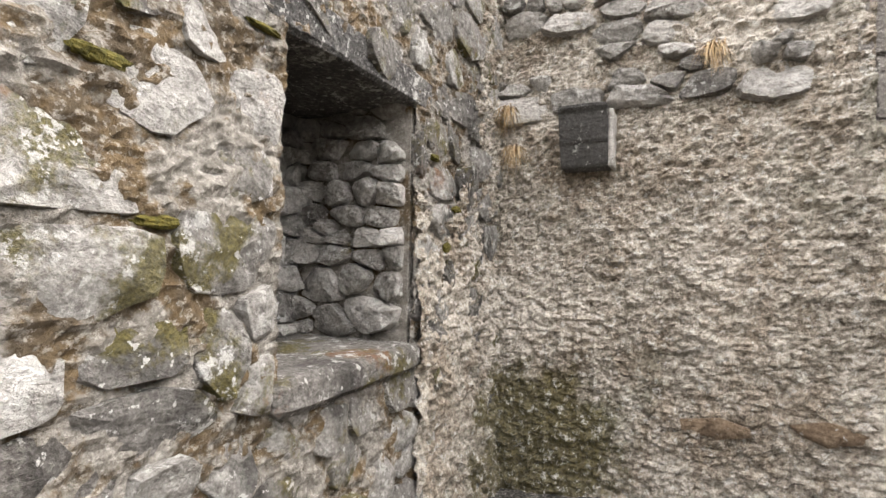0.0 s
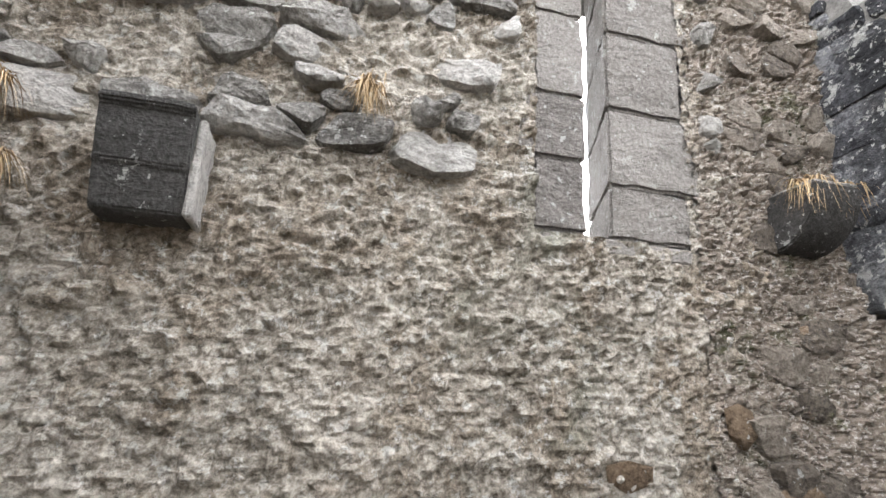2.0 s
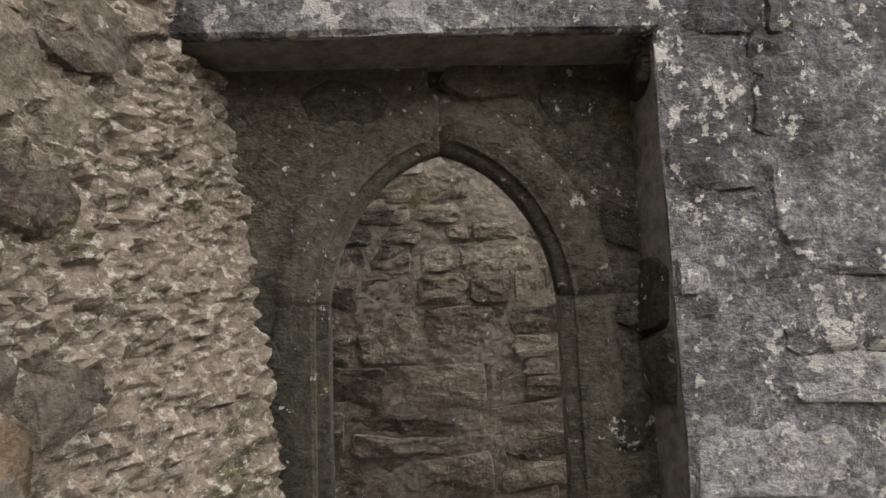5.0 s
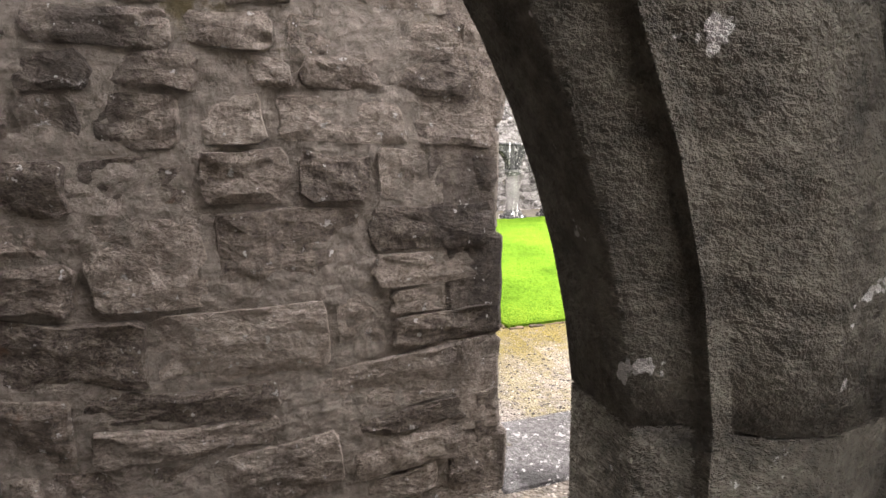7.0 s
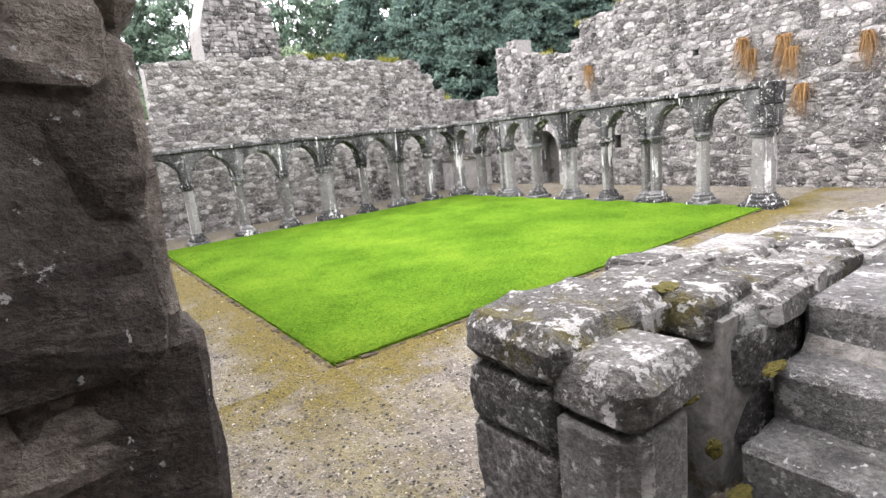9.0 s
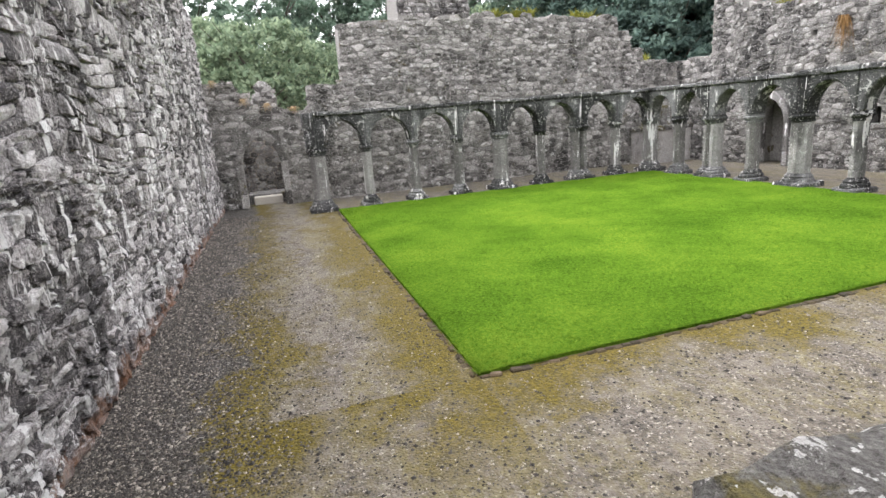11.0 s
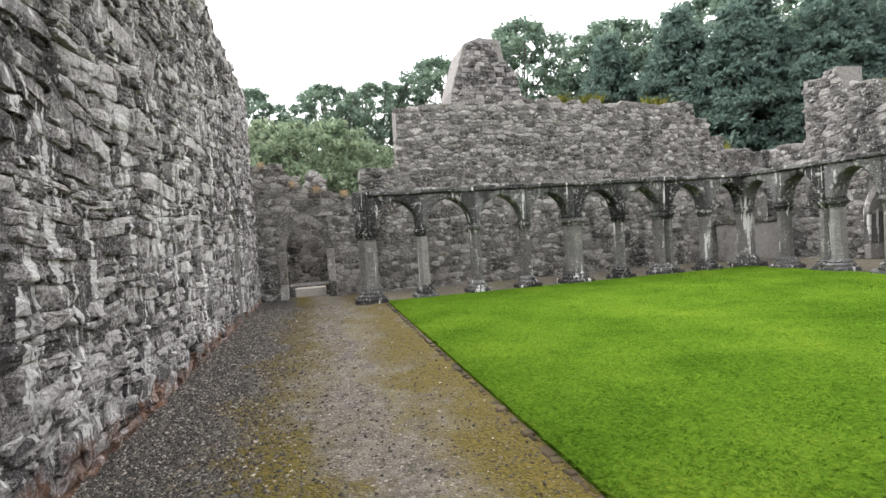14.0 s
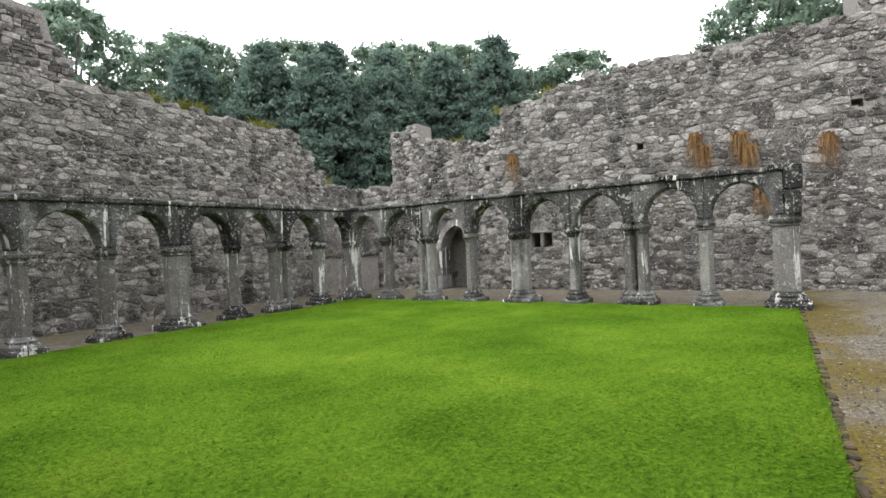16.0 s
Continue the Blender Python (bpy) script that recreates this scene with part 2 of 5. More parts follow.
def harl_mat():
    k = Nodes("coarse_lime_harling")
    d, col = k.cells(32, (1, 1, 1.3))
    f = k.noise(26, 8, 0.8)
    big = k.noise(1.3, 6, 0.65)
    tone = k.math("ADD", k.math("MULTIPLY", f, 0.7), k.math("MULTIPLY", big, 0.3))
    c = k.ramp(tone, [(0.38, (0.10, 0.08, 0.058)), (0.5, (0.38, 0.338, 0.283)), (0.6, (0.66, 0.61, 0.535))])
    c = k.mix(k.math("MULTIPLY", k.step(k.noise(2.4, 7, 0.75, (1, 1, 0.7), (9, 3, 1)), 0.46, 0.60), 0.6), c, k.mix(k.step(f, 0.42, 0.58), (0.10, 0.072, 0.048), (0.30, 0.23, 0.16)))
    g = k.step(k.noise(1.1, 6, 0.6, (1, 1, 1), (2, 30, 4)), 0.58, 0.7)
    c = k.mix(k.math("MULTIPLY", g, 0.45), c, (0.14, 0.16, 0.12))
    stain = k.t.nodes.new("ShaderNodeVectorMath")
    stain.operation = "DISTANCE"
    k.t.links.new(k.pos.outputs["Position"], stain.inputs[0])
    stain.inputs[1].default_value = (-0.65, -4.0, 0.75)
    away = k.math("ADD", stain.outputs["Value"], k.math("MULTIPLY", k.math("SUBTRACT", k.noise(4, 6, 0.7), 0.5), 1.4))
    patch = k.math("SUBTRACT", 1.0, k.step(away, 0.45, 0.75))
    c = k.mix(k.math("MULTIPLY", patch, 0.85), c, k.ramp(k.noise(45, 4), [(0.3, (0.03, 0.028, 0.008)), (0.7, (0.13, 0.105, 0.03))]))
    w = k.step(k.noise(17, 7, 0.8, (1, 1, 1), (4, 4, 4)), 0.55, 0.6)
    c = k.mix(k.math("MULTIPLY", w, 0.75), c, (0.60, 0.585, 0.545))
    pit = k.step(k.noise(22, 7, 0.8, (1, 1, 1.4), (14, 4, 9)), 0.57, 0.63)
    c = k.mix(k.math("MULTIPLY", pit, 0.7), c, (0.06, 0.05, 0.04))
    h = k.math("ADD", k.math("MULTIPLY", f, 1.0), k.math("MULTIPLY", d, 0.5))
    return k.done(c, 0.95, h, 1.0, 0.03)


M_HARL = harl_mat()


def ground_mat():
    k = Nodes("gravel_and_moss")
    d, col = k.cells(55)
    sep = k.t.nodes.new("ShaderNodeSeparateColor")
    k.t.links.new(col, sep.inputs[0])
    pebble = k.ramp(sep.outputs[0], [(0.0, (0.04, 0.038, 0.036)), (0.6, (0.12, 0.108, 0.09)), (1.0, (0.34, 0.31, 0.26))])
    mud = k.ramp(k.noise(12, 7, 0.7), [(0.35, (0.045, 0.038, 0.029)), (0.65, (0.135, 0.117, 0.094))])
    c = k.mix(k.step(k.noise(30, 5, 0.7), 0.48, 0.62), mud, pebble)
    c = k.mix(k.math("MULTIPLY", k.step(k.noise(3.5, 6, 0.7), 0.45, 0.6), 0.4), c, (0.19, 0.168, 0.136))
    moss = k.math("MULTIPLY", k.step(k.noise(1.3, 7, 0.7, (1.6, 0.5, 1)), 0.44, 0.62), k.step(k.noise(16, 4), 0.3, 0.6))
    c = k.mix(k.math("MULTIPLY", moss, 0.5), c, (0.13, 0.11, 0.03))
    xyz = k.t.nodes.new("ShaderNodeSeparateXYZ")
    k.t.links.new(k.pos.outputs["Position"], xyz.inputs[0])
    wob = k.math("ADD", k.math("MULTIPLY", k.math("SUBTRACT", k.noise(0.9, 4), 0.5), 2.2), k.math("MULTIPLY", k.math("SUBTRACT", k.noise(6, 6, 0.7), 0.5), 1.3))
    wx = k.math("ADD", xyz.outputs[0], wob)
    wy = k.math("ADD", xyz.outputs[1], wob)
    side = k.math("MULTIPLY", k.step(wx, 1.95, 2.6), k.math("SUBTRACT", 1.0, k.step(xyz.outputs[0], 2.94, 2.98)))
    side = k.math("MAXIMUM", side, k.math("MULTIPLY", k.step(wx, 0.75, 1.0), k.math("SUBTRACT", 1.0, k.step(wx, 1.15, 1.7))))
    side = k.math("MULTIPLY", side, k.step(xyz.outputs[1], 4.2, 5.4))
    side = k.math("MAXIMUM", side, k.math("MULTIPLY", k.step(wy, 5.0, 5.55), k.math("SUBTRACT", 1.0, k.step(xyz.outputs[1], 5.8, 5.84))))
    side = k.math("MULTIPLY", side, k.math("SUBTRACT", 1.0, k.math("MULTIPLY", k.step(k.noise(20, 6, 0.75), 0.55, 0.65), 0.45)))
    side = k.math("MULTIPLY", side, k.step(k.noise(1.1, 5, 0.65, (1, 0.6, 1)), 0.3, 0.5))
    c = k.mix(side, c, k.ramp(k.noise(34, 6, 0.7), [(0.32, (0.03, 0.023, 0.002)), (0.55, (0.092, 0.070, 0.005)), (0.75, (0.17, 0.132, 0.012))]))
    strip = k.math("SUBTRACT", 1.0, k.step(wx, 0.7, 0.95))
    c = k.mix(k.math("MULTIPLY", strip, 0.9), c, k.ramp(sep.outputs[0], [(0.0, (0.012, 0.011, 0.010)), (0.7, (0.05, 0.046, 0.041)), (0.95, (0.18, 0.17, 0.155))]))
    return k.done(c, 0.9, k.math("ADD", k.math("MULTIPLY", d, -1.0), k.noise(6, 5)), 0.8, 0.02)


M_GROUND = ground_mat()


def plain_grain(name, stops, scale=25, rough=0.9, bump=0.4, rnd=0.6, spec=0.3):
    k = Nodes(name)
    f = k.math("ADD", k.math("MULTIPLY", k.piece(), rnd), k.math("MULTIPLY", k.noise(scale, 5, 0.65), 1 - rnd))
    return k.done(k.ramp(f, stops), rough, k.noise(scale * 2, 4), bump, 0.01, spec)


M_PEBBLE = plain_grain("loose_gravel", [(0.1, (0.016, 0.014, 0.012)), (0.62, (0.06, 0.053, 0.045)), (0.82, (0.16, 0.14, 0.115)), (0.99, (0.44, 0.40, 0.34))], 40, 0.8, 0.3, 0.85)
# the doorway's reveal in a lighter tone, with the daylight put into its colour
M_REVEAL = plain_grain("smooth_daylit_reveal_stone", [(0.3, (0.09, 0.078, 0.066)), (0.5, (0.185, 0.162, 0.14)), (0.68, (0.30, 0.265, 0.235))], 26, 0.85, 0.3, 0.05)
M_SLAB = plain_grain("pale_slab_stone", [(0.2, (0.33, 0.31, 0.27)), (0.8, (0.6, 0.57, 0.5))], 18)
M_SOIL = plain_grain("dark_soil", [(0.2, (0.025, 0.02, 0.011)), (0.65, (0.06, 0.044, 0.022)), (0.97, (0.15, 0.11, 0.07))], 30)


def grass_mat():
    k = Nodes("mown_grass")
    f = k.math("ADD", k.math("MULTIPLY", k.pos.outputs["Random Per Island"], 0.12), k.math("ADD", k.math("MULTIPLY", k.noise(0.7, 6, 0.65), 0.3), k.math("MULTIPLY", k.noise(26, 6, 0.8), 0.5)))
    c = k.ramp(f, [(0.33, (0.027, 0.068, 0.006)), (0.45, (0.078, 0.154, 0.013)), (0.58, (0.160, 0.238, 0.024))])
    k.bsdf.inputs["Subsurface Weight"].default_value = 0.0
    return k.done(c, 0.7, k.math("ADD", k.noise(70, 6, 0.8), k.noise(9, 4, 0.6)), 0.8, 0.03, spec=0.0)


M_GRASS = grass_mat()
M_BARK = plain_grain("rough_bark", [(0.2, (0.05, 0.045, 0.035)), (0.8, (0.14, 0.12, 0.10))], 18)


def leaf_mat(name, a, b, c3):
    k = Nodes(name)
    f = k.math("ADD", k.math("MULTIPLY", k.pos.outputs["Random Per Island"], 0.6), k.math("MULTIPLY", k.noise(0.5, 4), 0.4))
    col = k.ramp(f, [(0.2, a), (0.5, b), (0.8, c3)])
    k.done(col, 0.65, None, spec=0.25)
    tr = k.t.nodes.new("ShaderNodeBsdfTranslucent")
    k.t.links.new(col, tr.inputs[0])
    mx = k.t.nodes.new("ShaderNodeMixShader")
    mx.inputs[0].default_value = 0.5
    k.t.links.new(k.bsdf.outputs[0], mx.inputs[1])
    k.t.links.new(tr.outputs[0], mx.inputs[2])
    k.t.links.new(mx.outputs[0], k.t.nodes["Material Output"].inputs[0])
    return k.mat


# leaf colours paled to take in the haze over the distant trees
M_LEAF = leaf_mat("hazy_broadleaf_foliage", (0.105, 0.16, 0.118), (0.165, 0.235, 0.172), (0.225, 0.30, 0.215))
M_LEAF_PALE = leaf_mat("hazy_pale_foliage", (0.12, 0.17, 0.105), (0.19, 0.25, 0.155), (0.27, 0.33, 0.205))
M_YEW = leaf_mat("hazy_yew_foliage", (0.065, 0.105, 0.09), (0.11, 0.17, 0.142), (0.165, 0.23, 0.18))
M_FERN = plain_grain("dry_orange_fern", [(0.2, (0.13, 0.07, 0.026)), (0.8, (0.30, 0.175, 0.065))], 20)
M_STRAW = plain_grain("dry_straw_grass", [(0.2, (0.30, 0.20, 0.10)), (0.8, (0.55, 0.42, 0.26))], 20)
M_WEED = plain_grain("yellow_green_weed", [(0.2, (0.16, 0.18, 0.03)), (0.8, (0.34, 0.33, 0.07))], 20)
M_MOSS = plain_grain("moss_cushion", [(0.3, (0.03, 0.03, 0.006)), (0.7, (0.13, 0.105, 0.02))], 70, 1.0, 1.0, 0.1)

# ---- mesh helpers ----


def mesh_of(name, bm, mat, smooth=False):
    me = bpy.data.meshes.new(name)
    bm.normal_update()
    bm.to_mesh(me)
    bm.free()
    me.materials.append(mat)
    if smooth:
        for p in me.polygons:
            p.use_smooth = True
    return me


def part(name, bm, mat, parent=None, label="", smooth=False):
    ob = new(name, mesh_of(name, bm, mat, smooth))
    if parent:
        ob.parent = parent
    if label:
        ob["label"] = label
    return ob


def joined(name, verts, faces, mat, parent=None, smooth=False):
    me = bpy.data.meshes.new(name)
    me.from_pydata(verts, [], faces)
    me.materials.append(mat)
    if smooth:
        me.polygons.foreach_set("use_smooth", [True] * len(me.polygons))
    me.update()
    ob = new(name, me)
    if parent:
        ob.parent = parent
    return ob


def prism(bm, pts, y0, y1, m=Matrix()):
    """A flat outline of (x, z) points given thickness from y0 to y1."""
    a = [bm.verts.new(m @ Vector((x, y0, z))) for x, z in pts]
    b = [bm.verts.new(m @ Vector((x, y1, z))) for x, z in pts]
    bm.faces.new(a)
    bm.faces.new(b[::-1])
    n = len(pts)
    for i in range(n):
        j = (i + 1) % n
        bm.faces.new((a[j], a[i], b[i], b[j]))
    return bm


def box(bm, x0, x1, y0, y1, z0, z1, m=Matrix()):
    return prism(bm, [(x0, z0), (x1, z0), (x1, z1), (x0, z1)], y0, y1, m)


def soften(bm, width=0.02, segments=2, angle=35):
    bmesh.ops.recalc_face_normals(bm, faces=bm.faces)
    edges = [e for e in bm.edges if len(e.link_faces) == 2 and e.calc_face_angle(0) > radians(angle)]
    bmesh.ops.bevel(bm, geom=edges, offset=width, segments=segments, affect="EDGES", clamp_overlap=True)
    return bm


def roughen(bm, size=0.08, amount=0.012, freq=6.0, seed=0):
    """Cut long edges and push the points about, as worn stone has it."""
    for _ in range(3):
        long = [e for e in bm.edges if e.calc_length() > size * 1.6]
        if not long:
            break
        bmesh.ops.subdivide_edges(bm, edges=long, cuts=1, use_grid_fill=True)
    bmesh.ops.triangulate(bm, faces=[f for f in bm.faces if len(f.verts) > 4])
    for v in bm.verts:
        p = v.co * freq + Vector((seed, seed * 2.0, 0))
        v.co += amount * noise.noise_vector(p) + amount * 0.5 * noise.noise_vector(p * 2.7)
    return bm


def rough_block(x0, x1, y0, y1, z0, z1, m=Matrix(), size=0.09, amount=0.015, bevel=0.02, seed=0):
    bm = bmesh.new()
    box(bm, x0, x1, y0, y1, z0, z1)
    soften(bm, bevel, 1)
    roughen(bm, size, amount, 7, seed)
    bm.transform(m)
    return bm


def ring(bm, sides, rx, ry, z, turn=0.0):
    return [bm.verts.new((rx * math.cos(turn + 2 * math.pi * i / sides), ry * math.sin(turn + 2 * math.pi * i / sides), z)) for i in range(sides)]


def lathe(profile, sides=8, depth=1.0, turn=math.pi / 8):
    """Rings of (half width, height) from the ground up; depth stretches them along y."""
    bm = bmesh.new()
    rows = [ring(bm, sides, r, r * depth, z, turn) for r, z in profile]
    for a, b in zip(rows, rows[1:]):
        for i in range(sides):
            j = (i + 1) % sides
            bm.faces.new((a[i], a[j], b[j], b[i]))
    bm.faces.new(rows[0][::-1])
    bm.faces.new(rows[-1])
    return bm


def arch_curve(x0, x1, spring, apex, n=8, pointed=0.5):
    """Points of a pointed arch's underside from (x0, spring) over the apex to (x1, spring)."""
    mid, h, half = (x0 + x1) / 2, apex - spring, (x1 - x0) / 2
    left = []
    for i in range(n + 1):
        u = i / n
        ang = u * math.pi / 2
        x = half * (1 - math.cos(ang)) * (1 - pointed * 0.25) + half * u * pointed * 0.25
        z = h * (math.sin(ang) * (1 - pointed * 0.35) + u * pointed * 0.35)
        left.append((x0 + x, spring + z))
    right = [(2 * mid - x, z) for x, z in left[::-1][1:]]
    return left + right


def inside(x, z, poly):
    hit, n = False, len(poly)
    for i in range(n):
        (x1, z1), (x2, z2) = poly[i], poly[(i + 1) % n]
        if (z1 > z) != (z2 > z) and x < (x2 - x1) * (z - z1) / (z2 - z1) + x1:
            hit = not hit
    return hit


# ---- rubble ----


def clip(poly, px, pz, nx, nz):
    """Keep the side of a polygon that lies behind the line through (px, pz) with normal (nx, nz)."""
    out, n = [], len(poly)
    for i in range(n):
        a, b = poly[i], poly[(i + 1) % n]
        da, db = (a[0] - px) * nx + (a[1] - pz) * nz, (b[0] - px) * nx + (b[1] - pz) * nz
        if da <= 0:
            out.append(a)
        if (da < 0) != (db < 0) and da != db:
            u = da / (da - db)
            out.append((a[0] + (b[0] - a[0]) * u, a[1] + (b[1] - a[1]) * u))
    return out


def stone_points(poly, bulge, gap, rng):
    """Points and faces of one stone that fills an outline: a sunk rim, a worn arris and a broken face."""
    n = len(poly)
    cx, cz = sum(p[0] for p in poly) / n, sum(p[1] for p in poly) / n
    size = sum(math.hypot(p[0] - cx, p[1] - cz) for p in poly) / n
    tu, tw = rng.uniform(-0.7, 0.7) * bulge / size, rng.uniform(-0.7, 0.7) * bulge / size
    depth = bulge * rng.uniform(0.55, 1.3)
    v, f = [], []
    for k, (inset, out) in enumerate(((gap, 0.15), (gap + min(0.07 * size, 0.014), -0.8), (0.5 * size, -1.0))):
        sc = max(0.1, 1 - inset / size)
        for p in poly:
            x, z = (p[0] - cx) * sc, (p[1] - cz) * sc
            y = out * depth
            if k:
                y += rng.uniform(-0.3, 0.3) * depth * (0.8 if k == 1 else 0.3) + tu * x + tw * z
                x += rng.uniform(-0.04, 0.04) * size
                z += rng.uniform(-0.04, 0.04) * size
            v.append((cx + x, y, cz + z))
    v.append((cx, -depth * rng.uniform(0.95, 1.1), cz))
    for k in (0, n):
        for i in range(n):
            j = (i + 1) % n
            f.append((k + i, k + j, k + n + j, k + n + i))
    for i in range(n):
        f.append((2 * n + i, 2 * n + (i + 1) % n, 3 * n))
    return v, f, cx, cz


def worn_corners(poly, rng):
    """Cut every corner of an outline, each by its own amount."""
    out, n = [], len(poly)
    for i in range(n):
        (ax, az), (bx2, bz2) = poly[i], poly[(i + 1) % n]
        u, w = rng.uniform(0.12, 0.3), rng.uniform(0.7, 0.88)
        out += [(ax + (bx2 - ax) * u, az + (bz2 - az) * u), (ax + (bx2 - ax) * w, az + (bz2 - az) * w)]
    return out


def broken_face(v, f, size, amount, seed):
    """Cut a stone's faces finer and break their surface into ledges and pits."""
    bm = bmesh.new()
    vs = [bm.verts.new(p) for p in v]
    for q in f:
        bm.faces.new([vs[i] for i in q])
    for _ in range(2):
        long = [e for e in bm.edges if e.calc_length() > size * 1.5]
        if long:
            bmesh.ops.subdivide_edges(bm, edges=long, cuts=1, use_grid_fill=True)
    bmesh.ops.triangulate(bm, faces=bm.faces)
    for p in bm.verts:
        if p.co.y < 0:
            q = Vector((p.co.x * 6, p.co.z * 11, seed))
            p.co.y += amount * (noise.noise(q) + 0.7 * noise.noise(q * 2.3) + 0.5 * abs(noise.noise(q * 4.7)))
            p.co.x += amount * 0.4 * noise.noise(q * 1.7)
            p.co.z += amount * 0.4 * noise.noise(q * 2.1)
    bm.verts.index_update()
    out = [tuple(p.co) for p in bm.verts], [tuple(p.index for p in q.verts) for q in bm.faces]
    bm.free()
    return out


def rubble(parent, m, outline, holes, mat, seed, height=(0.10, 0.22), width=(0.18, 0.5), bulge=0.035, near=None, gap=0.006, wave=0.06, flat=1.7, coursed=False, share=1.0, fine=0.0, crag=0.012):
    """Random rubble over a wall face, stone fitted to stone. m lays x along the wall, z up and -y out of it. Stones whose
    middle lies in the stretch near = (x0, x1, z0, z1) are objects of their own; the rest is joined."""
    rng = random.Random(seed)
    xs, zs = [p[0] for p in outline], [p[1] for p in outline]
    seeds, z = [], min(zs) - height[1]
    while z < max(zs) + height[1]:
        h = rng.uniform(*height)
        x = min(xs) - width[1] * rng.uniform(1, 2)
        while x < max(xs) + width[1]:
            w = max(width[0], min(width[1], h * rng.uniform(1.0, 2.8)))
            zz = z + h / 2 + rng.uniform(-0.33, 0.33) * h + wave * noise.noise((x * 0.8, z, seed))
            seeds.append((x + w / 2, zz))
            if rng.random() < 0.12:
                seeds.append((x + w * rng.uniform(0.9, 1.0), zz + h * 0.45))
            x += w
        z += h
    if coursed:
        seeds, cells = [], []
        z, row = min(zs), 0
        while z < max(zs):
            h = rng.uniform(*height)
            lo = lambda x: z + wave * noise.noise((x * 0.7, row * 0.31, seed))
            hi = lambda x: z + h + wave * noise.noise((x * 0.7, (row + 1) * 0.31, seed))
            x = min(xs) - rng.uniform(0, width[0])
            while x < max(xs):
                w = max(width[0], min(width[1], h * rng.uniform(1.0, 3.2))) * rng.choice((0.7, 1, 1, 1.15))
                a, b = max(min(xs), x), min(max(xs), x + w)
                x += w
                if b - a < 0.05:
                    continue
                t = [rng.uniform(-0.012, 0.012) for _ in range(12)]
                cuts = ((0.0, 0.5 + t[0] * 8), (0.5 + t[0] * 8, 1.0)) if h > height[0] * 1.4 and rng.random() < 0.35 else ((0.0, 1.0),)
                for c0, c1 in cuts:
                    at = lambda px, u: lo(px) + (hi(px) - lo(px)) * u
                    mid = (a + b) / 2 + t[1] * 4
                    r = min(0.03, (b - a) * 0.12)
                    q = [(a + t[2], at(a, c0) + r), (a + r + t[3], at(a, c0) + t[10]), (mid, at(mid, c0) + t[4]), (b - r, at(b, c0) + t[11]), (b + t[5], at(b, c0) + r * 0.7), (b + t[6], at(b, (c0 + c1) / 2)), (b + t[7], at(b, c1) - r), (b - r * 0.8, at(b, c1) + t[8] * 0.7), (mid - t[1] * 3, at(mid, c1) + t[9]), (a + r * 0.7, at(a, c1)), (a + t[8], at(a, c1) - r * 0.8), (a + t[0], at(a, (c0 + c1) / 2))]
                    seeds.append(((a + b) / 2, at(mid, (c0 + c1) / 2)))
                    cells.append(q)
            z += h
            row += 1
    cell = width[1] * 1.2
    grid = {}
    for i, (x, z) in enumerate(seeds):
        grid.setdefault((int(x // cell), int(z * flat // cell)), []).append(i)
    verts, faces, made = [], [], 0
    for i, (x, z) in enumerate(seeds):
        if not inside(x, z, outline) or any(a < x < b and c < z < d for a, b, c, d in holes):
            continue
        zf = z * flat
        poly = [(x - cell, zf - cell), (x + cell, zf - cell), (x + cell, zf + cell), (x - cell, zf + cell)]
        gi, gj = int(x // cell), int(zf // cell)
        close = [j for a in (-1, 0, 1) for b in (-1, 0, 1) for j in grid.get((gi + a, gj + b), ()) if j != i]
        close.sort(key=lambda j: (seeds[j][0] - x) ** 2 + (seeds[j][1] * flat - zf) ** 2)
        for j in () if coursed else close[:14]:
            qx, qz = seeds[j][0], seeds[j][1] * flat
            poly = clip(poly, (x + qx) / 2, (zf + qz) / 2, qx - x, qz - zf)
        poly = cells[i] if coursed else [(p, q / flat) for p, q in poly]
        for a, b, c, d in holes:
            if a - cell < x < b + cell and c - cell < z < d + cell:
                if x <= a and c < z < d:
                    poly = clip(poly, a, 0, 1, 0)
                elif x >= b and c < z < d:
                    poly = clip(poly, b, 0, -1, 0)
                elif z <= c and a < x < b:
                    poly = clip(poly, 0, c, 0, 1)
                elif z >= d and a < x < b:
                    poly = clip(poly, 0, d, 0, -1)
                elif len(poly) > 2 and any(a < p < b and c < q < d for p, q in poly):
                    poly = clip(poly, a if x <= a else b, 0, 1 if x <= a else -1, 0)
        poly = clip(clip(poly, min(xs), 0, -1, 0), max(xs), 0, 1, 0)
        poly = clip(poly, 0, min(zs), 0, -1)
        if share < 1.0 and 0.5 + 0.9 * noise.noise((x * 2.3, z * 2.9, seed)) + rng.uniform(-0.25, 0.25) > share:
            continue
        if not coursed and len(poly) > 2:
            poly = worn_corners(poly, rng)
        short = [p for k, p in enumerate(poly) if math.hypot(p[0] - poly[k - 1][0], p[1] - poly[k - 1][1]) > 0.012]
        if len(short) < 3:
            continue
        v, f, cx, cz = stone_points(short, bulge, gap, rng)
        if near and made < 300 and near[0] < cx < near[1] and near[2] < cz < near[3]:
            made += 1
            if fine:
                v, f = broken_face(v, f, fine, crag, seed)
            o = m @ Vector((cx, 0, cz))
            rot = m.to_3x3()
            ob = joined("stone", [tuple(rot @ Vector((p[0] - cx, p[1], p[2] - cz))) for p in v], f, mat, parent, False)
            ob.location = o
        else:
            base = len(verts)
            verts.extend([tuple(m @ Vector(p)) for p in v])
            faces.extend([tuple(base + q for q in face) for face in f])
    if verts:
        rest = joined("stonework", verts, faces, mat, parent, False)
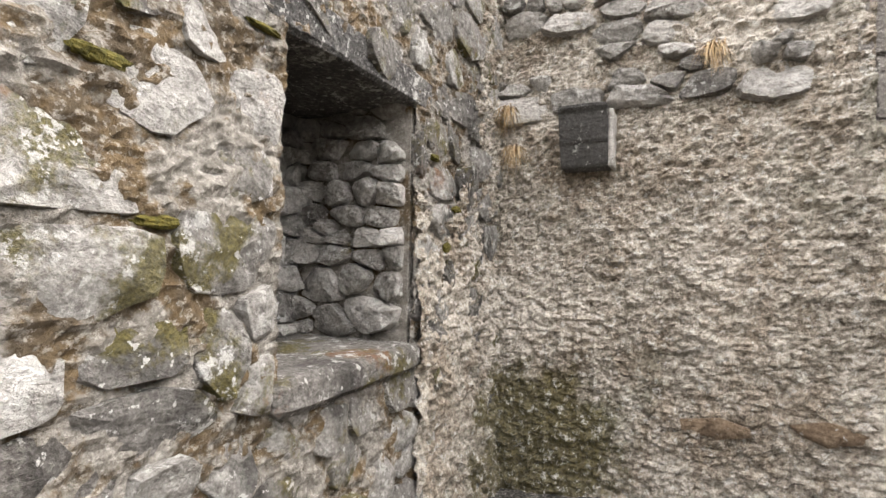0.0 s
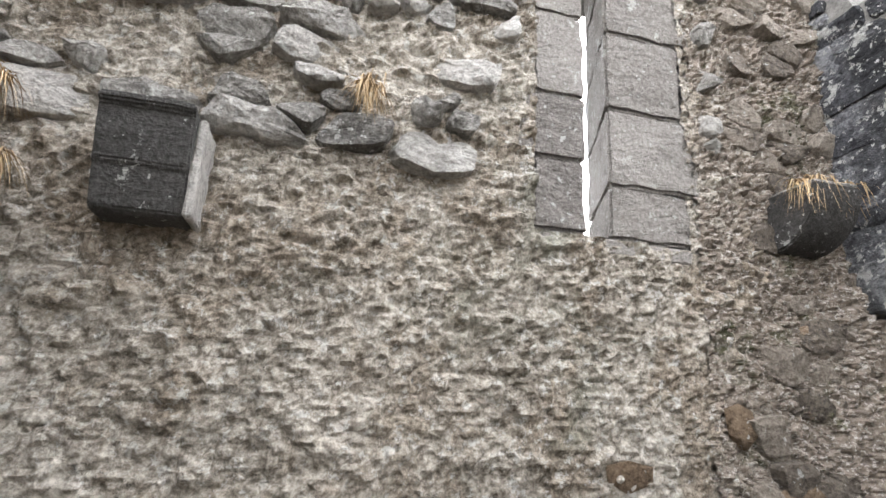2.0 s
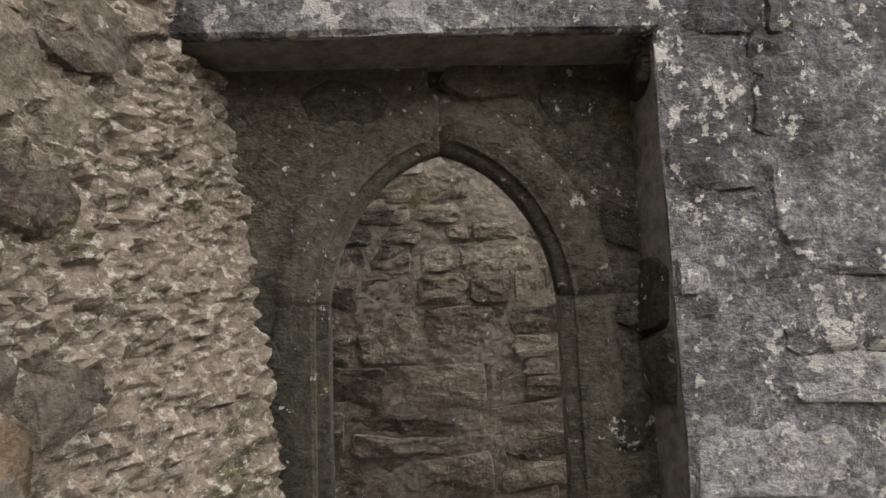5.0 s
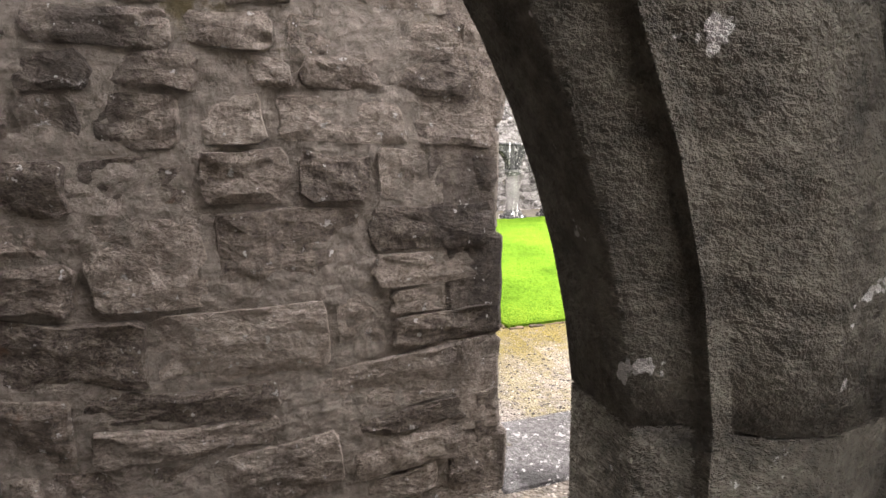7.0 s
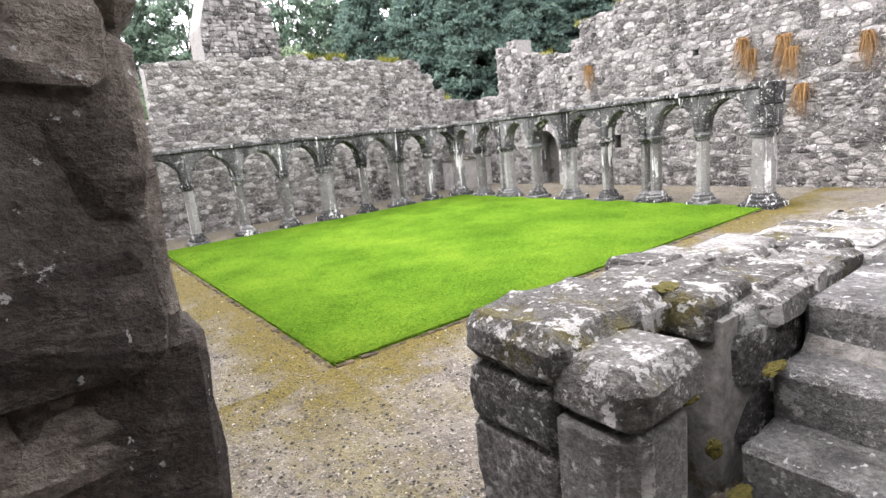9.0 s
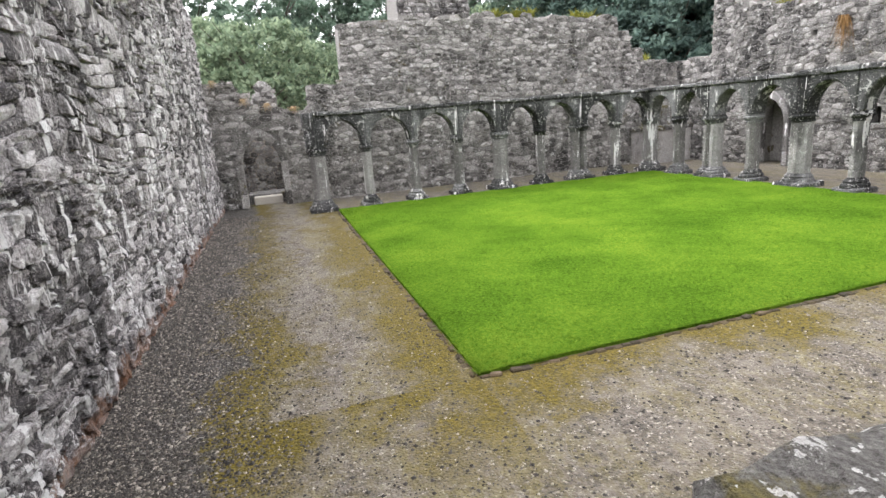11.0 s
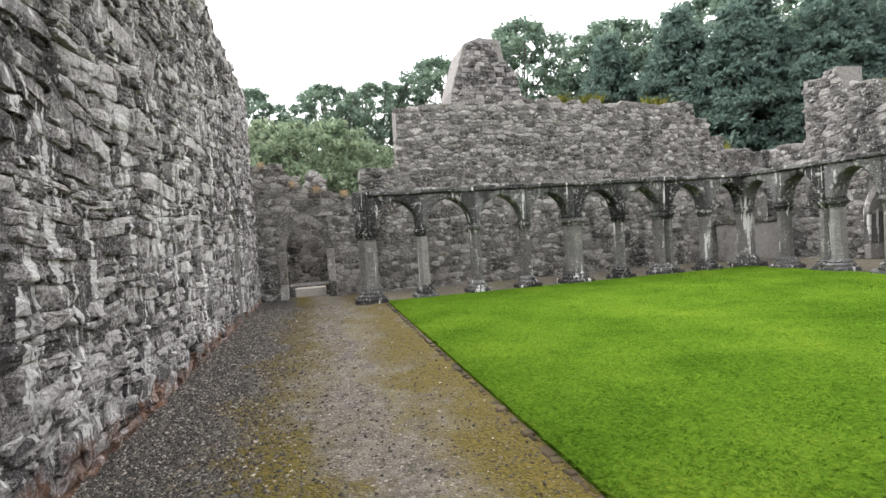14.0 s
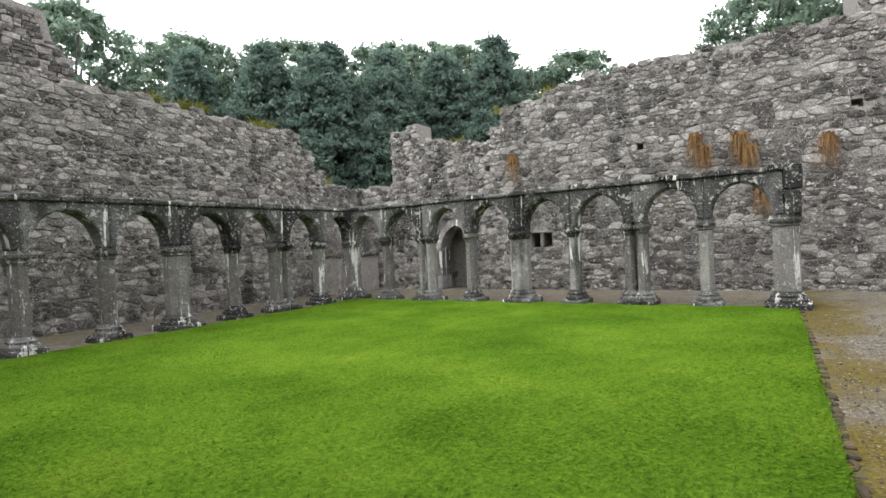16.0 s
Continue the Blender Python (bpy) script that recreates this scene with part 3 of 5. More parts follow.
        tagged(rest, kind="stuff")


def lone_stone(parent, m, x, z, w, h, mat, seed):
    rng = random.Random(seed)
    poly = [(x + w / 2 * math.cos(a) * rng.uniform(0.75, 1.25), z + h / 2 * math.sin(a) * rng.uniform(0.75, 1.25)) for a in [6.283 * k / 6 + 0.5 for k in range(6)]]
    v, f, cx, cz = stone_points(poly, 0.022, 0.0, rng)
    rot = m.to_3x3()
    ob = joined("stone", [tuple(rot @ Vector((p[0] - cx, p[1] - 0.03, p[2] - cz))) for p in v], f, mat, parent, True)
    ob.location = m @ Vector((cx, 0, cz))


def ragged(pts, rng, step=0.3, amount=0.07):
    """Break the top line given as (x, z) points into uneven steps of stone."""
    out = []
    for (x0, z0), (x1, z1) in zip(pts, pts[1:]):
        n = max(1, int(abs(x1 - x0) / step))
        for i in range(n):
            u = i / n
            z = z0 + (z1 - z0) * u + rng.uniform(-amount, amount)
            out.append((x0 + (x1 - x0) * u, z))
            out.append((x0 + (x1 - x0) * (u + 0.8 / n), z + rng.uniform(-0.02, 0.02)))
    out.append(pts[-1])
    return out


def masonry(name, m, top, x0, x1, z0, thick, openings, mat, mortar, seed, label="", **kw):
    """A wall: its mortared core with openings (x0, x1, z0, z1) cut through, and the stones of its face. top: (x, z) points, left to right."""
    rng = random.Random(seed)
    line = ragged(top, rng)
    outline = [(x0, z0), (x1, z0)] + line[::-1]
    wall = new(name, None)
    tagged(wall, label, "wall", kind="structure")
    bm = bmesh.new()
    cuts = sorted({x0, x1, *[v for o in openings for v in o[:2]]})

    def top_at(x):
        for (xa, za), (xb, zb) in zip(line, line[1:]):
            if xa <= x <= xb:
                return za + (zb - za) * (x - xa) / max(xb - xa, 1e-6)
        return line[-1][1]

    for a, b in zip(cuts, cuts[1:]):
        inner = [(a, top_at(a))] + [p for p in line if a < p[0] < b] + [(b, top_at(b))]
        lo = z0
        for o in sorted([o for o in openings if o[0] <= a and o[1] >= b], key=lambda o: o[2]):
            if o[2] > lo:
                prism(bm, [(a, lo), (b, lo), (b, o[2]), (a, o[2])], 0, thick, m)
            lo = o[3]
        if lo < min(p[1] for p in inner):
            prism(bm, [(a, lo), (b, lo)] + inner[::-1], 0, thick, m)
    bmesh.ops.recalc_face_normals(bm, faces=bm.faces)
    part("core", bm, mortar, wall)
    rubble(wall, m, outline, openings, mat, seed + 1, **kw)
    return wall


def facing(x, y, turn):
    """Lay a wall's own x axis from (x, y) at that turn in degrees; its face looks to the right of that way."""
    return pose(x, y, 0, 0, 0, turn)

# ---- ground ----
FLOOR = 0.65
gbm = bmesh.new()
n_g = 48
for i in range(n_g + 1):
    for j in range(n_g + 1):
        u, w = i / n_g * 2 - 1, j / n_g * 2 - 1
        gx, gy = 7 + math.copysign(abs(u) ** 3, u) * 900, 9 + math.copysign(abs(w) ** 3, w) * 900
        far = max(0.0, math.hypot(gx - 7, gy - 9) - 22)
        gbm.verts.new((gx, gy, min(14.0, far * 0.12)))
gbm.verts.ensure_lookup_table()
for i in range(n_g):
    for j in range(n_g):
        a = i * (n_g + 1) + j
        gbm.faces.new([gbm.verts[k] for k in (a, a + n_g + 1, a + n_g + 2, a + 1)])
ground = part("ground", gbm, M_GROUND)
tagged(ground, "brown gravel path with moss round the lawn", "ground", kind="structure")

fbm = bmesh.new()
prism(fbm, [(-4.4, -0.2), (0.06, -0.2), (0.06, FLOOR), (-1.4, FLOOR), (-3.0, 0.5), (-4.4, 0.36)], -0.65, 9.0, Matrix(((0, 1, 0, 0), (1, 0, 0, 0), (0, 0, 1, 0), (0, 0, 0, 1))))
box(fbm, -0.65, 1.2, 0.06, 2.08, -0.2, FLOOR)
box(fbm, 1.2, 9.0, 0.95, 2.08, -0.2, FLOOR)
bmesh.ops.recalc_face_normals(fbm, faces=fbm.faces)
tagged(part("floor", fbm, M_GROUND), "trodden earth floor of the roofless room", "floor", kind="structure")

# lawn: a low turf slab with a soil edge and blades of grass
LX0, LX1, LY0, LY1 = 2.96, 12.46, 5.82, 15.6
lawn = tagged(new("lawn"), "bright green mown lawn in the cloister garth", "lawn", kind="structure")
lbm = bmesh.new()
box(lbm, LX0, LX1, LY0, LY1, -0.1, 0.035)
part("turf", lbm, M_GRASS, lawn)
rg = np.random.default_rng(3)
N_BLADE = 150000
near_w = rg.random(N_BLADE)
bx = LX0 + (LX1 - LX0) * np.where(near_w < 0.45, rg.random(N_BLADE) ** 1.6, rg.random(N_BLADE))
by = LY0 + (LY1 - LY0) * np.where(near_w < 0.45, rg.random(N_BLADE) ** 1.6, rg.random(N_BLADE))
bh = rg.uniform(0.004, 0.018, N_BLADE)
ba = rg.random(N_BLADE) * 2 * np.pi
bw = rg.uniform(0.004, 0.009, N_BLADE)
lean = rg.normal(0, 0.038, (N_BLADE, 2))
gv = np.zeros((N_BLADE, 3, 3))
gv[:, 0] = np.stack([bx - np.cos(ba) * bw, by - np.sin(ba) * bw, np.full(N_BLADE, 0.03)], 1)
gv[:, 1] = np.stack([bx + np.cos(ba) * bw, by + np.sin(ba) * bw, np.full(N_BLADE, 0.03)], 1)
gv[:, 2] = np.stack([bx + lean[:, 0], by + lean[:, 1], 0.035 + bh], 1)
grass = joined("grass", gv.reshape(-1, 3).tolist(), np.arange(N_BLADE * 3).reshape(-1, 3).tolist(), M_GRASS, lawn)
tagged(grass, kind="stuff")

# soil edge of the lawn
edge_rng = random.Random(8)


def edging(name, ax, ay, bx_, by_):
    bm = bmesh.new()
    n = int(math.hypot(bx_ - ax, by_ - ay) / 0.09)
    dx, dy = (bx_ - ax) / n, (by_ - ay) / n
    for i in range(n):
        cx, cy = ax + dx * (i + 0.5), ay + dy * (i + 0.5)
        w, h = edge_rng.uniform(0.012, 0.045), edge_rng.uniform(-0.03, 0.02)
        mm = Matrix.Translation((cx, cy, 0)) @ Matrix.Rotation(math.atan2(dy, dx) + edge_rng.uniform(-0.3, 0.3), 4, "Z")
        box(bm, -0.05, 0.05, -w, w, -0.05, 0.012 + h * 0.6, mm)
    soften(bm, 0.012, 1)
    return tagged(part(name, bm, M_SOIL), "dark soil and stone edging beside the lawn", "edging", kind="structure")


edging("lawn_edging", LX0 - 0.045, LY0, LX0 - 0.045, LY1)
edging("lawn_edging", LX0, LY0 - 0.045, LX1 + 0.3, LY0 - 0.045)

# loose gravel, thickest along the foot of the wall
N_PEB = 95000
pk = rg.random(N_PEB)
px = np.where(pk < 0.6, 0.03 + np.minimum(2.4, np.abs(rg.normal(0, 0.58, N_PEB))), np.where(pk < 0.8, 0.9 + rg.random(N_PEB) * 2.0, 2.9 + rg.random(N_PEB) * 9))
py = np.where(pk < 0.8, 3.4 + rg.random(N_PEB) ** 1.5 * 13, 3.3 + rg.random(N_PEB) * 2.4)
ps = np.where(pk < 0.6, rg.uniform(0.005, 0.014, N_PEB) + 0.012 * rg.random(N_PEB) ** 8, rg.uniform(0.002, 0.006, N_PEB) + 0.014 * rg.random(N_PEB) ** 7)
octa = np.array([(1, 0, 0), (0, 1, 0), (-1, 0, 0), (0, -1, 0), (0, 0, 0.7)], float)
ofc = np.array([(0, 1, 4), (1, 2, 4), (2, 3, 4), (3, 0, 4)])
pv = octa[None] * ps[:, None, None] * rg.uniform(0.6, 1.3, (N_PEB, 5, 1))
pt = rg.random(N_PEB) * 6.28
pvx = pv[:, :, 0] * np.cos(pt)[:, None] - pv[:, :, 1] * np.sin(pt)[:, None] + px[:, None]
pvy = pv[:, :, 0] * np.sin(pt)[:, None] + pv[:, :, 1] * np.cos(pt)[:, None] + py[:, None]
pvz = pv[:, :, 2] + 0.002
gravel = joined("gravel", np.stack([pvx, pvy, pvz], 2).reshape(-1, 3).tolist(), (ofc[None] + 5 * np.arange(N_PEB)[:, None, None]).reshape(-1, 3).tolist(), M_PEBBLE)
tagged(gravel, "loose grey gravel along the foot of the wall", "gravel", kind="stuff")

# ---- walls of the cloister ----
north_top = [(-0.05, 3.45), (0.5, 3.4), (1.2, 2.9), (2.2, 2.65), (2.7, 2.7), (2.75, 3.2), (3.7, 3.35), (3.8, 4.9), (8.0, 5.0), (12.7, 4.85), (13.0, 4.45), (13.5, 3.8), (14.0, 3.5), (15.0, 3.35), (15.4, 3.25)]
wall_north = masonry("wall_north", facing(0, 18.0, 0), north_top, 0.0, 15.4, -0.1, 0.7, [(0.63, 1.83, -0.1, 2.1)], M_NORTH, M_MORTAR, 11,
                     "grey mossy rubble wall with a broken top", height=(0.06, 0.2), width=(0.10, 0.42), bulge=0.034, near=(0.0, 6.5, 0.3, 2.6), flat=2.1, gap=0.011)
east_top = [(-0.3, 3.3), (1.5, 3.4), (1.55, 5.0), (2.5, 5.1), (2.6, 4.6), (5.0, 4.25), (5.1, 4.6), (5.5, 5.05), (8.0, 5.5), (10.5, 5.6), (13.5, 5.6), (18.0, 6.2), (21.0, 6.3)]
wall_east = masonry("wall_east", facing(15.4, 18.0, -90), east_top, -0.3, 21.0, -0.1, 0.8, [(3.21, 4.44, -0.1, 2.1), (6.2, 6.82, 1.15, 1.55), (4.9, 5.05, 3.4, 3.55), (9.1, 9.25, 3.45, 3.6), (13.3, 13.5, 3.75, 3.92)], M_GREY, M_MORTAR, 21,
                    "tall grey rubble wall with lichen and a broken top", height=(0.06, 0.22), width=(0.10, 0.46), bulge=0.034, near=(5.0, 12.5, 0.4, 2.6), flat=2.0, gap=0.011)
west_top = [(0.1, 6.0), (9.0, 5.8), (11.6, 5.5), (15.5, 5.15), (15.92, 4.6)]
wall_west = masonry("wall_west", facing(0, 2.08, 90), west_top, 0.1, 15.92, -0.1, 0.64, [(12.45, 13.05, -0.1, 2.2)], M_WEST, M_MORTAR, 31,
                    "dark grey rubble wall streaked with white lime", height=(0.06, 0.17), width=(0.1, 0.38), bulge=0.05, near=(3.2, 8.2, 0.3, 3.0), coursed=True, wave=0.16, gap=0.004, fine=0.06, crag=0.018)

# ---- the roofless room ----
room_west = new("wall_room_west")
tagged(room_west, "rough lime-harled wall of the roofless room", "wall", kind="structure")
WIN_A, WIN_B, WIN_S, WIN_T = -1.96, -1.04, 3.03, 5.2
wbm = bmesh.new()
mw = facing(-0.65, -4.4, 90)
wa, wb = WIN_A + 4.4, WIN_B + 4.4
prism(wbm, [(-0.8, 0), (wa - 0.6, 0), (wa - 0.6, 6.1), (-0.8, 5.2)], 0.03, 0.9, mw)
prism(wbm, [(wb + 0.9, 0), (6.62, 0), (6.62, 6.0), (wb + 0.9, 6.1)], 0.03, 0.9, mw)
prism(wbm, [(wa - 0.6, 0), (wb + 0.9, 0), (wb + 0.9, WIN_S - 0.08), (wa - 0.6, WIN_S - 0.08)], 0.03, 0.9, mw)
for a, b in ((wa - 0.6, wa), (wb, wb + 0.9)):
    prism(wbm, [(a, WIN_S - 0.08), (b, WIN_S - 0.08), (b, WIN_T), (a, WIN_T)], 0.03, 0.22, mw)
prism(wbm, [(wa - 0.6, WIN_T), (wb + 0.9, WIN_T), (wb + 0.9, 6.1), (wa - 0.6, 6.1)], 0.03, 0.9, mw)
bmesh.ops.recalc_face_normals(wbm, faces=wbm.faces)
part("core", wbm, M_MORTAR, room_west)


def rough_sheet(name, m, u0, u1, z0, z1, skip, cell, mat, parent, amp=0.03, seed=0.0, keep=None, swell=None, rough=0.01):
    """A lumpy coat over a wall face, left open where skip(u, z) says so."""
    nu, nz = int((u1 - u0) / cell), int((z1 - z0) / cell)
    vs = []
    for j in range(nz + 1):
        for i in range(nu + 1):
            u, z = u0 + (u1 - u0) * i / nu, z0 + (z1 - z0) * j / nz
            q = Vector((u, z * 1.25, seed))
            if name == "mortar":
                d = amp * (0.45 + 0.4 * noise.noise(q * 2.6)) + rough * (noise.noise(q * 13.0) + 0.8 * noise.noise(q * 29.0))
                vs.append(tuple(m @ Vector((u, -d, z))))
                continue
            if name == "bared_core":
                q = q * 1.7
            d = (0.45 - noise.voronoi(q * 15.0)[0][0]) * amp * 0.75
            d += swell(u, z) if swell else 0.0
            d += noise.fractal(q * 2.2, 0.9, 2.1, 3) * amp * 0.6 + abs(noise.noise(q * 8.0)) * amp * 0.8 + (abs(noise.noise(q * 17.0)) - 0.2) * amp * 0.9
            vs.append(tuple(m @ Vector((u, -d - 0.01, z))))
    fs = []
    for j in range(nz):
        for i in range(nu):
            u, z = u0 + (u1 - u0) * (i + 0.5) / nu, z0 + (z1 - z0) * (j + 0.5) / nz
            if skip(u, z) or (keep and not keep(u, z)):
                continue
            a = j * (nu + 1) + i
            fs.append((a, a + 1, a + nu + 2, a + nu + 1))
    return joined(name, vs, fs, mat, parent, False)


def smear(parent, m, outline, holes, cell, mat, amp, seed, rough=0.01):
    """Mortar dragged unevenly over the joints, out of which the stones stand."""
    xs, zs = [p[0] for p in outline], [p[1] for p in outline]
    sh = rough_sheet("mortar", m, min(xs), max(xs), min(zs), max(zs), lambda u, z: any(a < u < b and c < z < d for a, b, c, d in holes), cell, mat, parent, amp, seed,
                     lambda u, z: inside(u, z, outline), None, rough)
    return tagged(sh, kind="stuff")


def at_door(u, z):
    """The wall thickens towards the jamb of the pointed doorway."""
    run = max(0.0, min(1.0, (u - 4.05) / 0.58)) ** 1.4
    return run * (0.13 + 0.2 * max(0.0, min(1.0, (2.7 - z) / 1.1))) * max(0.0, min(1.0, (3.1 - z) / 0.36))


def coat_edge(z):
    return 3.82 + 0.28 * noise.noise((z * 1.4, 2.0, 5.0)) + 0.12 * noise.noise((z * 5.0, 1.0, 8.0))


in_window = lambda u, z: wa < u < wb and WIN_S < z < WIN_T
rough_sheet("harling", mw, 0.0, 4.2, 0.3, 5.9, in_window, 0.02, M_HARL, room_west, 0.055, 3.0, lambda u, z: u < coat_edge(z), at_door)
# stretch beside the corner, coloured darker to stand for the shade there
rough_sheet("bared_core", mw, 3.4, 4.65, 0.3, 5.9, in_window, 0.014, M_BARED_SHADE, room_west, 0.05, 6.0, lambda u, z: u < 4.46 or z < 2.74, at_door)
smear(wall_west, facing(0, 2.08, 90), [(0.6, 0.02), (12.4, 0.02), (12.4, 5.0), (0.6, 5.0)], [], 0.032, M_MORTAR_WEST, 0.04, 21.0, 0.013)
rubble(room_west, mw, [(0.0, 3.1), (3.6, 3.3), (3.6, 6.0), (0.0, 5.4)], [(wa - 0.1, wb + 0.1, WIN_S, WIN_T)], M_RUBBLE, 51, height=(0.09, 0.24), width=(0.16, 0.5), bulge=0.085, near=(0.0, 3.6, 3.3, 5.0), gap=0.012, flat=2.0, share=0.68, fine=0.05, crag=0.014)
rubble(room_west, mw @ pose(0, -0.01, 0), [(3.55, 0.6), (4.5, 0.6), (4.5, 2.7), (4.4, 5.2), (3.75, 5.2), (3.75, 3.0)], [], M_BROWN, 52, height=(0.1, 0.24), width=(0.14, 0.34), bulge=0.05, near=(3.4, 4.6, 0.5, 5.0), gap=0.012, flat=1.5, share=0.5, fine=0.05, crag=0.012)
rubble(room_west, mw, [(4.46, 3.9), (6.6, 3.9), (6.6, 5.95), (4.46, 6.0)], [], M_GREY, 53, height=(0.08, 0.2), width=(0.12, 0.4), bulge=0.04, flat=2.0)
# single stones that show through the coat
for u, z, w, h in ((2.9, 1.9, 0.3, 0.16), (3.55, 2.15, 0.2, 0.24), (3.9, 1.75, 0.32, 0.26), (4.1, 2.62, 0.26, 0.14), (3.3, 1.5, 0.36, 0.2), (1.6, 1.05, 0.5, 0.14), (2.2, 1.1, 0.4, 0.14)):
    lone_stone(room_west, mw, u, z, w, h, M_OCHRE, u * 100)

# the slit window with dressed jambs
window_1 = tagged(new("window_1"), "narrow slit window with dressed stone jambs, unglazed", "window", kind="structure")


def jamb_run(front, back, outer, deep, heights, seed0):
    """Dressed stones from the slit's edge (front and back of the splay) out into the wall, long and short in turn."""
    z = WIN_S
    for k, hh in enumerate(heights):
        far = outer + (0.09 if k % 2 else 0.0) * (1 if outer > front else -1)
        bm = bmesh.new()
        prism(bm, [(deep, back), (-0.643, front), (-0.643, far), (deep, far)], -(z + 0.002), -(z + hh - 0.002), pose(0, 0, 0, -90))
        bmesh.ops.recalc_face_normals(bm, faces=bm.faces)
        soften(bm, 0.018, 2)
        roughen(bm, 0.04, 0.014, 9, seed0 + k)
        part("jamb_stone", bm, M_JAMB, window_1)
        z += hh


jamb_run(-1.53, -1.265, -1.03, -1.3, (0.30, 0.46, 0.5, 0.42, 0.5), 3)
jamb_run(-1.66, -1.72, -1.97, -0.87, (0.4, 0.38, 0.52, 0.45, 0.43), 11)
part("window_sill", rough_block(-0.87, -0.64, -1.98, -1.02, 2.93, 3.03, Matrix(), 0.06, 0.012), M_JAMB, window_1)

# niche wall
MN = facing(4.6, -4.4, 180)
NU0, NU1, NZ0, NZ1 = 4.6 - 1.82, 4.6 - 0.78, 1.66, 2.98
wall_niche = masonry("wall_room_south", MN, [(-0.6, 4.4), (2.0, 4.2), (3.4, 4.3), (5.3, 4.8)], -0.6, 5.3, 0.3, 0.9, [(NU0, NU1, NZ0, NZ1)], M_WARM, M_MORTAR_PALE, 61,
                     "lichened rubble wall with mossy joints", height=(0.12, 0.34), width=(0.2, 0.5), bulge=0.05, near=(0.5, 5.0, 0.6, 3.6), gap=0.012, flat=1.35, fine=0.06, crag=0.012)
smear(wall_niche, MN, [(0.2, 0.6), (5.25, 0.6), (5.25, 4.4), (0.2, 4.1)], [(NU0, NU1, NZ0 - 0.05, NZ1)], 0.018, M_MORTAR_PALE, 0.058, 7.0, 0.022)
# the same harling runs round the corner beside the niche
rough_sheet("harling", MN, NU1 + 0.02, 5.26, 0.3, 4.3, lambda u, z: False, 0.022, M_HARL, wall_niche, 0.06, 13.0,
            lambda u, z: z < 2.45 + 0.6 * noise.noise((u * 2.1, z, 3)) or u > 4.75 + 0.2 * noise.noise((z * 2.0, 1, 5)), lambda u, z: 0.03 + 0.03 * max(0.0, min(1.0, (2.2 - z) / 0.8)))
nbm = bmesh.new()
box(nbm, NU0 - 0.1, NU1 + 0.1, 0.75, 0.88, NZ0 - 0.2, NZ1 + 0.1, MN)
part("niche_back", nbm, M_MORTAR, wall_niche)
rubble(wall_niche, MN @ pose(0, 0.75, 0), [(NU0, NZ0), (NU1, NZ0), (NU1, NZ1), (NU0, NZ1)], [], M_RUBBLE, 64, height=(0.1, 0.26), width=(0.16, 0.42), bulge=0.06, near=(0, 5, 1.6, 3), fine=0.05, crag=0.014)
rubble(wall_niche, MN @ pose(NU1, 0, 0, 0, 0, -90) @ pose(-0.8, 0.0, 0), [(0, NZ0), (0.78, NZ0), (0.78, NZ1), (0, NZ1)], [], M_RUBBLE, 63, height=(0.08, 0.24), width=(0.1, 0.3), bulge=0.06, near=(0, 0.8, 1.6, 3), fine=0.05, crag=0.014)
part("niche_lintel", rough_block(NU0 - 0.35, NU1 + 0.2, -0.04, 0.8, NZ1 - 0.02, NZ1 + 0.17, MN, 0.1, 0.012), M_GREY, wall_niche, "long flat lintel stone")
part("niche_sill", rough_block(NU0 - 0.05, NU1 + 0.02, -0.09, 0.75, NZ0 - 0.13, NZ0 + 0.01, MN, 0.1, 0.012, 0.03), M_WARM, wall_niche, "worn pale sill slab")

# door wall of the room, with a square recess and a pointed doorway
MR = facing(-0.66, 0.06, 0)
RX0, RX1, RZ = 0.0, 0.80 + 0.66, 2.76
n_top = [(0, 4.9), (0.6, 4.55), (1.3, 4.5), (1.57, 4.45), (1.68, 4.2), (1.9, 4.1), (1.95, 3.9), (2.1, 3.8), (2.13, 3.6), (3.2, 3.4), (5.0, 3.2), (9.6, 3.0)]
wall_door = masonry("wall_room_north", MR, n_top, 0.0, 9.6, 0.4, 0.5, [(RX0, RX1, 0.4, RZ)], M_DARK, M_MORTAR, 71,
                    "dark coursed stone wall with white lichen spots", height=(0.14, 0.3), width=(0.25, 0.6), bulge=0.022, near=(0, 3.0, 0.6, 4.6), coursed=True, wave=0.07, gap=0.004, fine=0.05, crag=0.012)
lint = rough_block(RX0 + 0.02, RX1 + 0.02, -0.03, 0.30, RZ, RZ + 0.3, MR, 0.12, 0.008, 0.012)
part("lintel", lint, M_LINTEL, wall_door, "long dark lintel stone spotted with pale lichen")
smear(wall_door, MR, [(0.0, 0.6), (3.2, 0.6), (3.2, 3.3), (2.0, 3.6), (1.5, 4.3), (0.0, 4.5)], [(RX0, RX1, 0.4, RZ + 0.3)], 0.022, M_DARK, 0.03, 11.0, 0.006)
DX0, DX1, DSPR, DAPX = -0.185, 0.55, 2.02, 2.5
door_1 = tagged(new("door_1"), "pointed stone doorway, open, no door leaf", "doorway", kind="structure")
dbm = bmesh.new()
curve = arch_curve(DX0, DX1, DSPR, DAPX, 9, 0.7)
